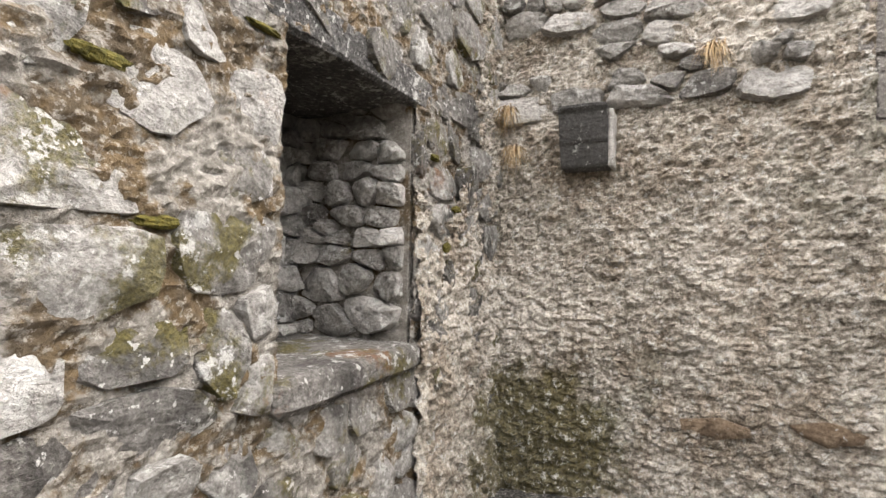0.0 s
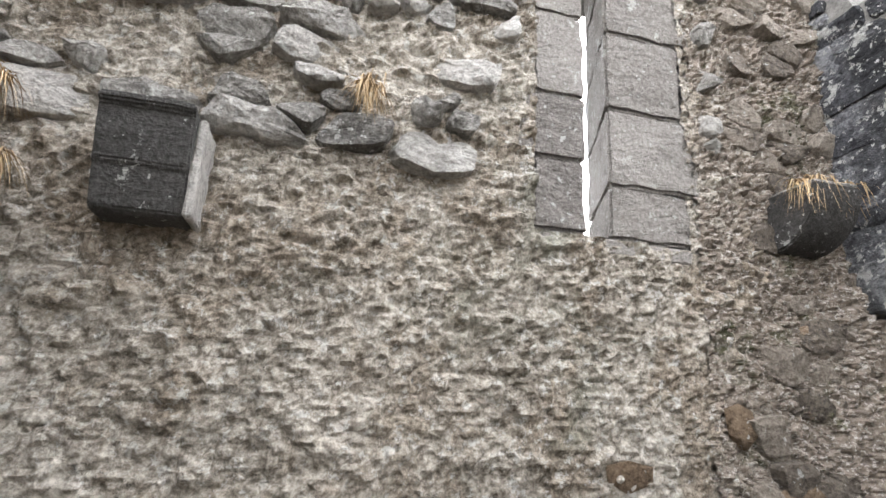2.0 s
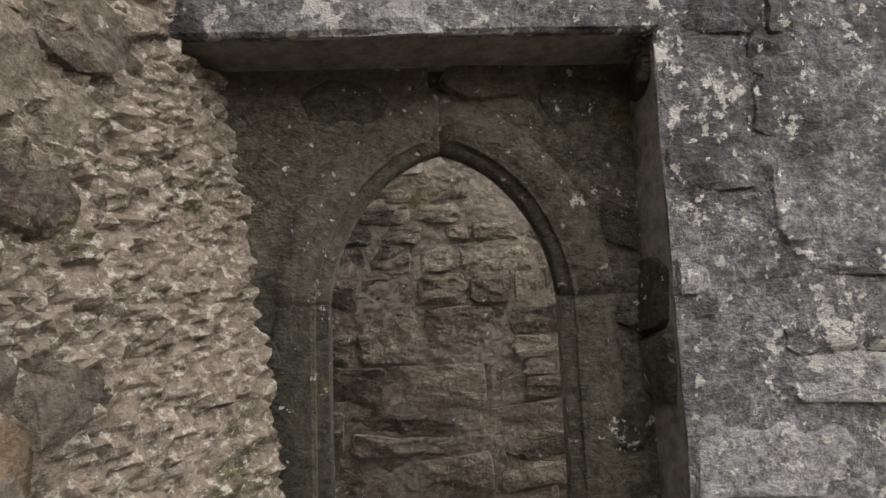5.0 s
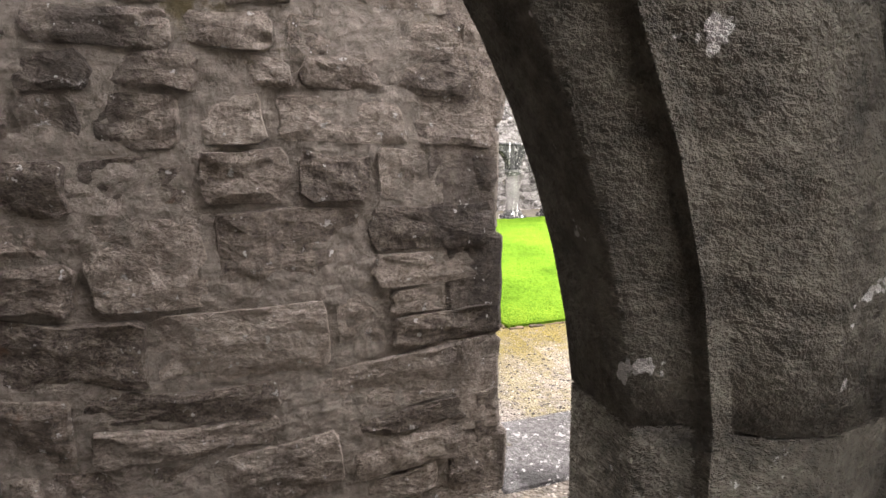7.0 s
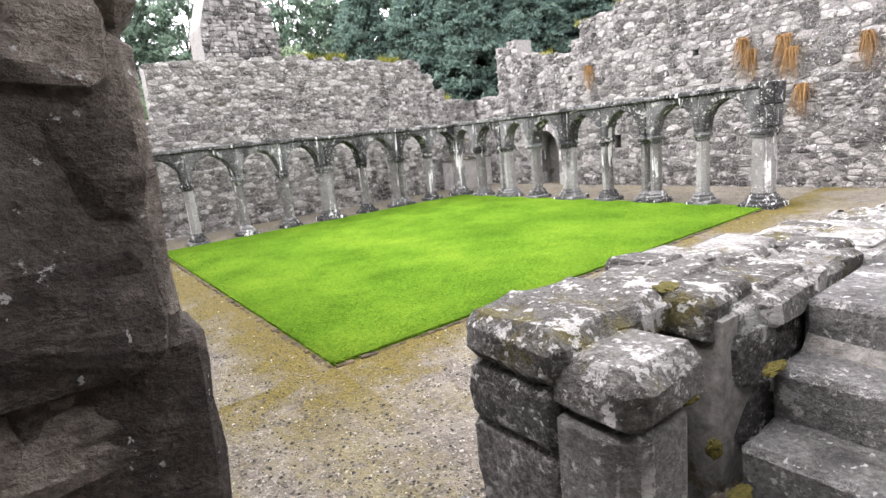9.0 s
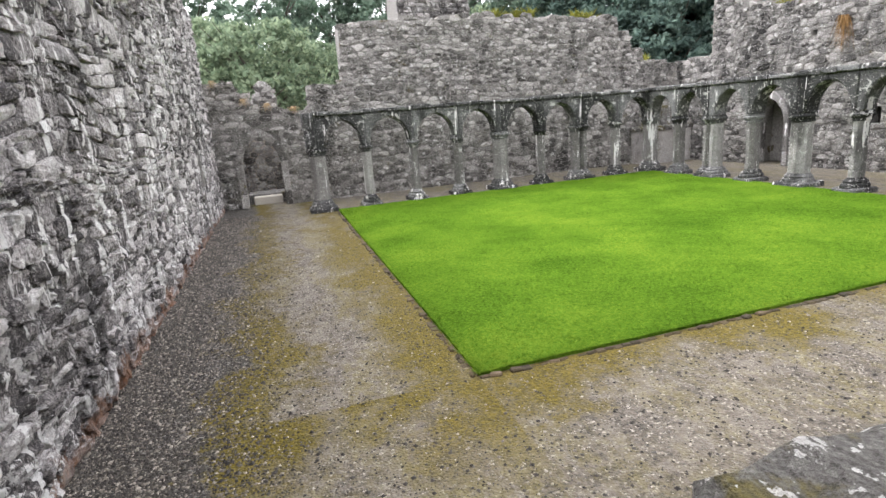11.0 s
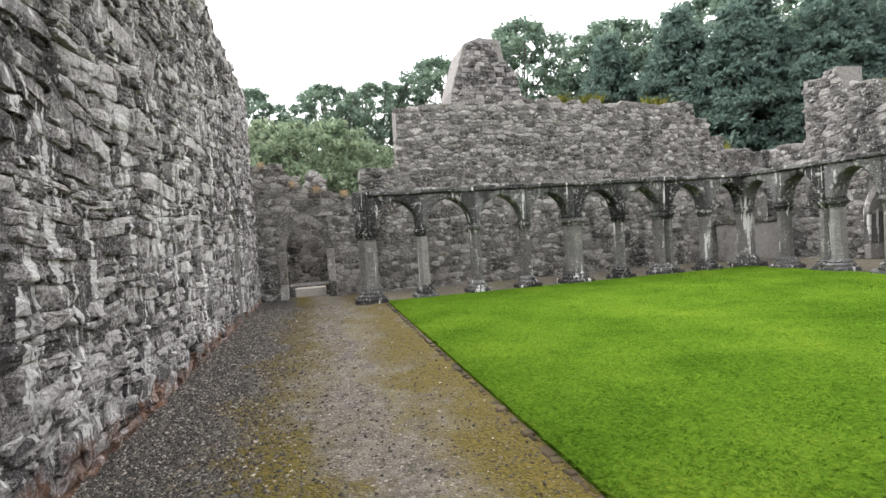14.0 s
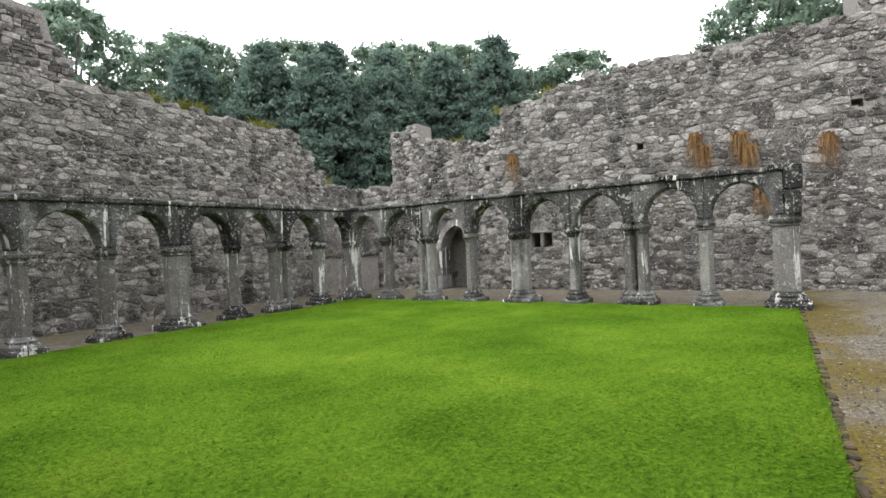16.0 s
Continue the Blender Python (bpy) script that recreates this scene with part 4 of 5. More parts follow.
for side in (0, 1):
    mid = (DX0 + DX1) / 2
    half = curve[:10] if side == 0 else curve[9:]
    ex = -0.6 if side == 0 else 0.86
    if side == 0:
        pts = [(ex, FLOOR), (DX0, FLOOR)] + half + [(mid, RZ + 0.1), (ex, RZ + 0.1)]
    else:
        pts = [(mid, RZ + 0.1)] + half + [(DX1, FLOOR), (ex, FLOOR), (ex, RZ + 0.1)]
    hb = bmesh.new()
    prism(hb, pts, 0.245, 0.335)
    bmesh.ops.recalc_face_normals(hb, faces=hb.faces)
    soften(hb, 0.03, 2, 50)
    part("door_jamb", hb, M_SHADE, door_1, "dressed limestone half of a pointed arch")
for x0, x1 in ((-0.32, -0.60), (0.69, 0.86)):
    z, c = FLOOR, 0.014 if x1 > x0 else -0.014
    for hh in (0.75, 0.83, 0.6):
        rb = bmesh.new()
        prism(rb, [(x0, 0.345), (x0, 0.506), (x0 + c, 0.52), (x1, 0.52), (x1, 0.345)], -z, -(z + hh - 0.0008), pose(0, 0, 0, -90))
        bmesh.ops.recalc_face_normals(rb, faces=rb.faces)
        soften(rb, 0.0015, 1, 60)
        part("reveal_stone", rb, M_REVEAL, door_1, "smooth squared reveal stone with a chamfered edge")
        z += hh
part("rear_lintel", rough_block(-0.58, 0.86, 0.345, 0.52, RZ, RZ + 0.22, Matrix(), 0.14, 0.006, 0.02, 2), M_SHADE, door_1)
# rubble cheeks of the recess, in the stone toned down for shade
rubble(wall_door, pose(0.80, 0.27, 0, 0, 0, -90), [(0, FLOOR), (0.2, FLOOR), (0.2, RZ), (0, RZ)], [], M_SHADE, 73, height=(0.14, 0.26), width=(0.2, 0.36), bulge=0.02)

# wall across the passage, and the broken doorway into the cloister
MP = facing(-0.64, 2.08, 0)
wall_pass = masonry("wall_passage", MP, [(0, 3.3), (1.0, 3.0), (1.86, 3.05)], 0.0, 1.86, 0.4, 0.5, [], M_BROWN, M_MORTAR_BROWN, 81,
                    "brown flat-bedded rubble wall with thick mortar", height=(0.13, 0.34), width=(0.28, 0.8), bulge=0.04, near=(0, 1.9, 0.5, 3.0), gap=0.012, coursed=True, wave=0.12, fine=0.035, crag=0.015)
PASS_OUT = [(0, 0.6), (1.62, 0.6), (1.62, 3.0), (0, 3.1)]
for k, (z0, z1, dx) in enumerate(((0.45, 0.95, 0.0), (0.95, 1.4, -0.03), (1.4, 1.85, -0.015), (1.85, 2.28, -0.03))):
    part("jamb_stone", rough_block(0.98 - 0.08 * (k % 2), 1.26 + dx, 2.05, 2.56, z0 + 0.003, z1 - 0.003, Matrix(), 0.035, 0.014, 0.02, k), M_BROWN, wall_pass)
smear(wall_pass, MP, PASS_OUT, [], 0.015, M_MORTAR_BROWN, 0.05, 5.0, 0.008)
abm = bmesh.new()
prism(abm, [(0.95, 2.285), (1.25, 2.285), (1.27, 2.45), (1.33, 2.65), (1.43, 2.83), (1.56, 2.98), (1.40, 3.12), (0.95, 3.1)], 2.05, 2.54)
soften(abm, 0.03, 1)
roughen(abm, 0.1, 0.012, 7, 4)
part("arch_springer", abm, M_BROWN, wall_pass, "broken springer of a pointed arch")

# ---- stair, pier and landing ----
landing = tagged(new("landing"), "pale worn stone slabs at the threshold", "steps", kind="structure")
part("slab", rough_block(1.22, 2.4, 2.0, 2.6, 0.3, FLOOR + 0.012, Matrix(), 0.12, 0.006, 0.015, 1), M_STEP, landing)
part("slab", rough_block(1.15, 2.5, 2.6, 2.93, 0.1, 0.42, Matrix(), 0.12, 0.006, 0.015, 2), M_STEP, landing)
part("slab", rough_block(1.1, 2.55, 2.93, 3.25, -0.1, 0.20, Matrix(), 0.12, 0.006, 0.015, 3), M_STEP, landing)

PIER_M = Matrix.Translation((-0.1, 0, 0))
pier = tagged(new("broken_pier"), "broken stone door pier with lichened cap beside the stair", "pier")
part("plinth", rough_block(2.36, 3.0, 2.12, 2.76, -0.05, 0.55, Matrix(), 0.1, 0.015, 0.03, 5), M_GREY, pier)
part("block", rough_block(2.37, 2.98, 2.30, 2.75, 0.55, 0.98, Matrix(), 0.1, 0.02, 0.03, 6), M_GREY, pier)
part("block", rough_block(2.36, 2.99, 2.28, 2.76, 0.98, 1.24, Matrix(), 0.1, 0.02, 0.04, 7), M_GREY, pier)
part("cap_stone", rough_block(2.355, 3.03, 2.26, 2.77, 1.23, 1.42, Matrix(), 0.08, 0.03, 0.05, 8), M_CAP, pier, "pale lichen-covered cap stone")
part("cap_stone", rough_block(2.38, 2.78, 2.0, 2.34, 1.16, 1.36, Matrix(), 0.08, 0.025, 0.05, 9), M_CAP, pier, "pale lichen-covered cap stone")
sh = bmesh.new()
prism(sh, [(2.36, 2.08), (2.44, 2.0), (2.66, 2.0), (2.74, 2.08), (2.74, 2.3), (2.36, 2.3)], -0.55, -1.16, pose(0, 0, 0, -90))
soften(sh, 0.02, 1)
bmesh.ops.recalc_face_normals(sh, faces=sh.faces)
part("jamb_shaft", sh, M_DRESSED, pier, "dressed chamfered jamb shaft")
pier.matrix_world = PIER_M

stair = tagged(new("stone_stair"), "worn grey stone stair with mossy joints", "stair")
sx, sz = 2.62, FLOOR - 0.17
for k in range(4):
    rise, run = 0.205, 0.27
    y = 0.95
    for w in ((0.55, 0.5) if k % 2 else (0.42, 0.63)):
        part("step", rough_block(sx + k * run, sx + (k + 1) * run + (0.06 if k < 3 else 3.4), y + 0.004, y + w - 0.004, sz + (k - 0.4) * rise, sz + (k + 1) * rise, Matrix(), 0.11, 0.012, 0.025, k + w), M_STEP, stair)
        y += w
cb = bmesh.new()
prism(cb, [(2.68, FLOOR - 0.3), (6.8, FLOOR - 0.3), (6.8, 1.22), (3.5, 1.22), (2.9, 0.6)], 0.98, 1.98)
part("stair_core", cb, M_MORTAR, stair)
# ruined parapet along the stair
par = new("wall_stair")
tagged(par, "low ruined rubble wall with lichen along the stair", "wall", kind="structure")
pb = bmesh.new()
prism(pb, [(2.9, 0.0), (9.6, 0.0), (9.6, 0.86), (8.0, 0.92), (6.0, 1.07), (4.6, 1.2), (3.4, 1.32), (2.9, 1.34)], 2.06, 2.7)
part("core", pb, M_MORTAR, par)
rubble(par, pose(0, 2.06, 0), [(2.95, 0.7), (9.6, 0.7), (9.6, 0.86), (8.0, 0.92), (6.0, 1.07), (4.6, 1.2), (3.4, 1.32), (2.95, 1.34)], [], M_GREY, 85, height=(0.12, 0.25), width=(0.2, 0.5), bulge=0.04)
rubble(par, pose(9.6, 2.7, 0, 0, 0, 180), [(0, 0), (6.65, 0), (6.65, 1.34), (6.2, 1.32), (5.0, 1.2), (3.6, 1.07), (1.6, 0.92), (0, 0.86)], [], M_GREY, 86, height=(0.12, 0.25), width=(0.2, 0.5), bulge=0.04)
top_rng = random.Random(12)
for k in range(60):
    x = 3.05 + (k / 60) ** 1.3 * 6.3
    zt = np.interp(x, [2.9, 3.4, 4.6, 6.0, 8.0, 9.6], [1.34, 1.32, 1.2, 1.07, 0.92, 0.86])
    for y in (2.2, 2.5):
        w = top_rng.uniform(0.12, 0.24)
        yy = y + top_rng.uniform(-0.08, 0.08)
        part("cap_stone", rough_block(x - w, x + w, yy - 0.14, yy + 0.16, zt - 0.1, zt + top_rng.uniform(0.02, 0.12), Matrix(), 0.16, 0.02, 0.03, k), M_CAP, par)

# ---- corbels in the room ----
corbel = tagged(new("corbel"), "dark curved stone corbel set in the harled wall", "corbel", "corbels")
cbm = bmesh.new()
prof = [(0, 0.0), (0.17, 0.0), (0.20, 0.015), (0.245, 0.17), (0.262, 0.185), (0.262, 0.20), (0.29, 0.29), (0.305, 0.385), (0.33, 0.395), (0.33, 0.425), (0.0, 0.425)]
prism(cbm, prof, -0.165, 0.165, Matrix())
bmesh.ops.recalc_face_normals(cbm, faces=cbm.faces)
soften(cbm, 0.008, 2)
roughen(cbm, 0.08, 0.004, 8, 2)
part("bracket", cbm, M_CORBEL, corbel)
part("cheek_stone", rough_block(-0.02, 0.25, 0.166, 0.20, 0.0, 0.40, Matrix(), 0.06, 0.008, 0.01), M_RUBBLE, corbel)
corbel.matrix_world = pose(-0.655, -3.665, 2.795)

drum = tagged(new("corbel"), "round-bellied dark stone corbel with dry grass on top", "corbel", "corbels")
dm = bmesh.new()
prism(dm, [(0, 0.34), (0, 0.0)] + [(0.33 * math.sin(math.pi / 2 * i / 16), 0.33 - 0.33 * math.cos(math.pi / 2 * i / 16)) for i in range(1, 17)], -0.16, 0.16)
bmesh.ops.recalc_face_normals(dm, faces=dm.faces)
soften(dm, 0.012, 2)
roughen(dm, 0.05, 0.004, 8, 5)
part("belly", dm, M_CORBEL, drum)
part("top_slab", rough_block(-0.01, 0.32, -0.15, 0.15, 0.325, 0.352, Matrix(), 0.05, 0.012, 0.01, 2), M_GREY, drum, "lichened slab")
drum.matrix_world = pose(-0.655, -0.34, 3.07)

# ---- the arcade ----


def pillar(kind):
    label = {"slim": "slim octagonal limestone pillar with moulded capital and worn base", "double": "twin-shafted limestone pillar with moulded capital", "wide": "broad limestone pier with moulded capital and worn base"}[kind]
    p = tagged(new("cloister_pillar"), label, "pillar", "pillars of the cloister arcade")
    r, dep = {"slim": (0.125, 1.5), "double": (0.115, 1.7), "wide": (0.22, 1.1)}[kind]
    xs = (-0.12, 0.12) if kind == "double" else (0.0,)
    pl = rough_block(-r - 0.13 - abs(xs[0]), r + 0.13 + abs(xs[0]), -r * dep - 0.12, r * dep + 0.12, -0.06, 0.11, Matrix(), 0.09, 0.02, 0.03, r * 100)
    part("plinth", pl, M_ARCH, p, "rough dark plinth stone")
    for x in xs:
        b = lathe([(r + 0.10, 0.10), (r + 0.10, 0.16), (r + 0.06, 0.2), (r + 0.065, 0.23), (r + 0.02, 0.27), (r, 0.30)], 8, dep)
        b.transform(Matrix.Translation((x, 0, 0)))
        part("base", b, M_ARCH, p)
        s = lathe([(r, 0.298), (r * 0.985, 0.7), (r * 0.97, 1.1), (r * 0.965, 1.405)], 8, dep)
        s.transform(Matrix.Translation((x, 0, 0)))
        part("shaft", s, M_DRESSED, p)
        c = lathe([(r, 1.40), (r + 0.02, 1.42), (r + 0.015, 1.45), (r + 0.055, 1.50), (r + 0.06, 1.54), (r + 0.035, 1.555), (r + 0.035, 1.60)], 8, dep)
        c.transform(Matrix.Translation((x, 0, 0)))
        part("capital", c, M_ARCH, p)
    return p


AX, AY = 2.62, 15.86
EX = 12.62
north_x = [AX + (EX - AX) * i / 8 for i in range(9)]
east_y = [AY - (AY - 5.95) * i / 8 for i in range(9)]
NKIND = ["wide", "slim", "slim", "slim", "wide", "slim", "double", "slim", "wide"]
EKIND = ["wide", "slim", "double", "slim", "wide", "slim", "double", "slim", "wide"]
spots = [(x, AY, 0, k) for x, k in zip(north_x, NKIND)] + [(EX, y, 90, k) for y, k in list(zip(east_y, EKIND))[1:]]
first = {}
for x, y, turn, kind in spots:
    m = pose(x, y, 0.0, 0, 0, turn)
    if kind not in first:
        first[kind] = pillar(kind)
        first[kind].matrix_world = m
    else:
        copy_thing(first[kind], m)

TOP, THK = 2.36, 0.21


def bay(length, a, b, seed):
    """One bay of the arcade: spandrels round a pointed arch, and its coping stones. a, b: half widths of the springers."""
    g = tagged(new("arcade_bay"), "sooty limestone arch of the arcade with lichened coping", "arch", "bays of the cloister arcade")
    cur = arch_curve(a, length - b, 1.66, 2.22, 9, 0.2)
    mid = length / 2
    for side in (0, 1):
        hf = cur[:10] if side == 0 else cur[9:]
        pts = ([(0.0, 1.598), (a, 1.598)] + hf + [(mid, TOP), (0.0, TOP)]) if side == 0 else ([(mid, TOP)] + hf + [(length - b, 1.598), (length, 1.598), (length, TOP)])
        bm = bmesh.new()
        prism(bm, pts, -THK, THK)
        bmesh.ops.recalc_face_normals(bm, faces=bm.faces)
        soften(bm, 0.03, 1, 60)
        part("spandrel", bm, M_ARCH, g)
    rr = random.Random(seed)
    x = 0.0
    while x < length - 0.01:
        w = min(rr.uniform(0.3, 0.55), length - x)
        if length - x - w < 0.15:
            w = length - x
        part("coping_stone", rough_block(x + 0.004, x + w - 0.004, -THK - 0.05, THK + 0.05, TOP - 0.005, TOP + 0.09 + rr.uniform(-0.02, 0.02), Matrix(), 0.12, 0.014, 0.02, x + seed), M_ARCH, g)
        x += w
    return g


HALF = {"slim": 0.115, "double": 0.2, "wide": 0.19}
for i in range(8):
    g = bay(north_x[1] - north_x[0], HALF[NKIND[i]], HALF[NKIND[i + 1]], i)
    g.matrix_world = pose(north_x[i], AY, 0)
    g = bay(east_y[0] - east_y[1], HALF[EKIND[i]], HALF[EKIND[i + 1]], 20 + i)
    g.matrix_world = pose(EX, east_y[i], 0, 0, 0, -90)
for x, y, m in ((AX, AY, pose(AX, AY, 0)), (EX, east_y[8], pose(EX, east_y[8], 0, 0, 0, -90))):
    e = tagged(new("end_pier_head"), "sooty squared stone at the arcade's end", "pier head", "ends of the arcade")
    s = -1 if x == AX else 1
    part("block", rough_block(min(0, s * 0.24), max(0, s * 0.24), -0.25, 0.25, 1.6, 2.02, Matrix(), 0.1, 0.01, 0.02, 3), M_ARCH, e)
    part("block", rough_block(min(0, s * 0.26), max(0, s * 0.26), -0.26, 0.26, 2.025, 2.45, Matrix(), 0.1, 0.01, 0.02, 4), M_ARCH, e)
    e.matrix_world = m

# ---- openings in the far walls ----


def doorway(name, m, w, spring, apex, mat, label, fw=0.16, depth=0.3):
    d = tagged(new(name), label, "doorway", kind="structure")
    cur_in, cur_out = arch_curve(0, w, spring, apex, 8, 0.8), arch_curve(-fw, w + fw, spring, apex + fw * 1.2, 8, 0.8)
    for a, b, lo, hi in ((0, 4, 0, 0), (4, 8, 0, 0), (8, 12, 0, 0), (12, 16, 0, 0)):
        bm = bmesh.new()
        prism(bm, cur_in[a:b + 1] + cur_out[a:b + 1][::-1], -0.09, depth, m)
        soften(bm, 0.015, 1)
        part("arch_stone", bm, mat, d)
    top = apex + fw * 1.2 + 0.12
    mid = len(cur_out) // 2
    for side in (cur_out[:mid + 1], cur_out[mid:]):
        edge = -fw - 0.02 if side[0][0] < w / 2 - 0.01 else w + fw + 0.02
        corner = [(w / 2, top), (edge, top), (edge, spring)] if edge < 0 else [(edge, spring), (edge, top), (w / 2, top)]
        bm = bmesh.new()
        prism(bm, list(side) + corner, 0.03, depth, m)
        bmesh.ops.recalc_face_normals(bm, faces=bm.faces)
        part("spandrel", bm, mat, d)
    for x0, x1 in ((-fw, 0), (w, w + fw)):
        z = 0.0
        for hh in (0.4, 0.45, 0.4, 0.6):
            h = min(hh, spring - z)
            if h <= 0.02:
                break
            part("jamb_stone", rough_block(x0, x1, -0.09, depth, z + 0.004, z + h - 0.004, m, 0.12, 0.008, 0.015, z), mat, d)
            z += h
    return d


def moulded(line, out, m_part, label):
    """A hollow-chamfered run of dressed stone along an opening's edge; out: which way the wall lies at each point."""
    prof = [(0.17, 0.262), (0.16, 0.232), (0.10, 0.222), (0.065, 0.232), (0.03, 0.262), (0.0, 0.27), (0.0, 0.338), (0.17, 0.338)]
    bm = bmesh.new()
    rows = [[bm.verts.new((x + ox * o, y, z + oz * o)) for o, y in prof] for (x, z), (ox, oz) in zip(line, out)]
    for ra, rb in zip(rows, rows[1:]):
        for i in range(len(prof)):
            j = (i + 1) % len(prof)
            bm.faces.new((ra[i], ra[j], rb[j], rb[i]))
    bm.faces.new(rows[0])
    bm.faces.new(rows[-1][::-1])
    bmesh.ops.recalc_face_normals(bm, faces=bm.faces)
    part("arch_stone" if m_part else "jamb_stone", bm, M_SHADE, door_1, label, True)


edge = arch_curve(DX0 + 0.006, DX1 - 0.006, DSPR, DAPX - 0.006, 14, 0.7)
ways = []
for i in range(len(edge)):
    (ax, az), (bx2, bz2) = edge[max(0, i - 1)], edge[min(len(edge) - 1, i + 1)]
    n2 = math.hypot(bx2 - ax, bz2 - az)
    ways.append((-(bz2 - az) / n2, (bx2 - ax) / n2))
ways[0], ways[-1] = (-1.0, 0.0), (1.0, 0.0)
moulded(edge[:15], ways[:14] + [(0.0, 1.0)], True, "smooth hollow-chamfered half of a pointed arch")
moulded(edge[14:], [(0.0, 1.0)] + ways[15:], True, "smooth hollow-chamfered half of a pointed arch")
for x, w in ((DX0 + 0.006, -1.0), (DX1 - 0.006, 1.0)):
    moulded([(x, FLOOR), (x, 1.3), (x, DSPR - 0.002)], [(w, 0.0)] * 3, False, "smooth hollow-chamfered jamb")
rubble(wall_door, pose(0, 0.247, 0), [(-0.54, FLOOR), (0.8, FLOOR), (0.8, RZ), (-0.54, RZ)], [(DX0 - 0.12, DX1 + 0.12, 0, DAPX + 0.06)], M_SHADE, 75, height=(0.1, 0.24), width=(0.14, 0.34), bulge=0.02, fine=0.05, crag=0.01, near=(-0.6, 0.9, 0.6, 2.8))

door_2 = doorway("door_2", pose(0.72, 18.0, 0), 1.02, 1.25, 1.95, M_NORTH, "pointed stone doorway in the rubble wall, open", 0.19)
slab = part("stone_slab", rough_block(0.84, 1.66, 18.5, 19.7, -0.05, 0.24, Matrix(), 0.15, 0.01, 0.03, 4), M_SLAB)
tagged(slab, "pale flat stone slab lying inside the doorway", "stone slab")
door_3 = doorway("door_3", pose(15.4, 14.70, 0, 0, 0, -90), 1.05, 1.2, 1.9, M_DRESSED, "pointed moulded stone doorway in the rubble wall", 0.17, 0.5)
bb = bmesh.new()
box(bb, -0.5, 3.2, 20.2, 20.5, -0.1, 2.6)
box(bb, -0.5, -0.2, 18.7, 20.2, -0.1, 2.6)
box(bb, 2.9, 3.2, 18.7, 20.2, -0.1, 2.6)
tagged(part("wall_beyond_door", bb, M_BROWN), "dim rubble wall beyond the doorway", "wall", kind="structure")
rubble(bpy.data.objects["wall_beyond_door"], pose(-0.2, 20.2, 0), [(0, 0), (3.1, 0), (3.1, 2.6), (0, 2.6)], [], M_NORTH, 95, height=(0.1, 0.22), width=(0.15, 0.45), bulge=0.03)
tagged(part("threshold_slab", rough_block(0.7, 1.8, 18.72, 19.6, -0.1, 0.3, Matrix(), 0.2, 0.005), M_STEP), "pale stone slab inside the doorway", "slab", kind="structure")
bb = bmesh.new()
box(bb, 16.2, 16.4, 8.0, 17.0, -0.1, 3.0)
tagged(part("wall_beyond_recess", bb, M_MORTAR), "dim rubble wall behind the openings", "wall", kind="structure")

window_2 = tagged(new("window_2"), "small dark two-light opening in the tall rubble wall", "window", kind="structure")
part("mullion", rough_block(15.42, 15.75, 11.44, 11.54, 1.15, 1.55, Matrix(), 0.1, 0.006), M_DRESSED, window_2)
part("lintel", rough_block(15.38, 15.8, 11.08, 11.92, 1.55, 1.68, Matrix(), 0.12, 0.008), M_NORTH, window_2)

# stone ledge in the corner behind the arcade
ledge = tagged(new("tomb_niche"), "low rubble tomb niche with a whitened ledge in the corner", "tomb niche")
part("base", rough_block(13.5, 15.38, 17.2, 17.96, -0.05, 1.1, Matrix(), 0.2, 0.02), M_NORTH, ledge)
part("ledge", rough_block(13.45, 15.38, 17.14, 17.97, 1.1, 1.24, Matrix(), 0.15, 0.02), M_CAP, ledge, "white lime-covered ledge")
part("head", rough_block(13.8, 14.1, 17.5, 17.96, 1.24, 1.9, Matrix(), 0.15, 0.02), M_CAP, ledge)
part("head", rough_block(14.7, 15.0, 17.5, 17.96, 1.24, 1.9, Matrix(), 0.15, 0.02), M_CAP, ledge)

# ---- ruins beyond ----
tower = tagged(new("ruined_tower"), "tall broken stump of a grey rubble tower", "tower")
tb = bmesh.new()
prism(tb, [(8.4, 0), (12.6, 0), (12.4, 8.0), (12.0, 9.6), (11.5, 10.2), (11.3, 11.2), (10.2, 11.3), (9.4, 11.0), (9.0, 9.8), (8.6, 8.6)], 30, 32.5)
bmesh.ops.recalc_face_normals(tb, faces=tb.faces)
part("core", tb, M_MORTAR, tower)
rubble(tower, pose(0, 29.95, 0), [(8.5, 4), (12.5, 4), (12.3, 8.0), (11.9, 9.5), (11.4, 10.1), (11.2, 11.0), (10.2, 11.1), (9.5, 10.9), (9.1, 9.8), (8.7, 8.6)], [], M_GREY, 91, height=(0.15, 0.3), width=(0.25, 0.6), bulge=0.1, coursed=True, wave=0.1)
tower_2 = tagged(new("ruined_tower"), "pale upper wall of a tall stone tower", "tower")
part("core", rough_block(26.0, 30.0, -1.0, 3.3, 0, 17.0, Matrix(), 0.9, 0.05, 0.1), M_MORTAR, tower_2)
rubble(tower_2, pose(25.93, 3.3, 0, 0, 0, -90), [(0, 8), (4.3, 8), (4.3, 17), (0, 17)], [], M_GREY, 97, height=(0.15, 0.32), width=(0.25, 0.6), bulge=0.08)
stub = tagged(new("ruined_wall_stub"), "short broken stump of rubble wall beyond the doorway wall", "wall stub")
part("block", rough_block(1.15, 1.95, 21.5, 22.2, 0, 3.3, Matrix(), 0.2, 0.1, 0.12), M_MORTAR, stub)
part("cap_stone", rough_block(1.28, 1.8, 21.55, 22.1, 3.25, 3.72, Matrix(), 0.12, 0.09, 0.15, 4), M_CAP, stub)
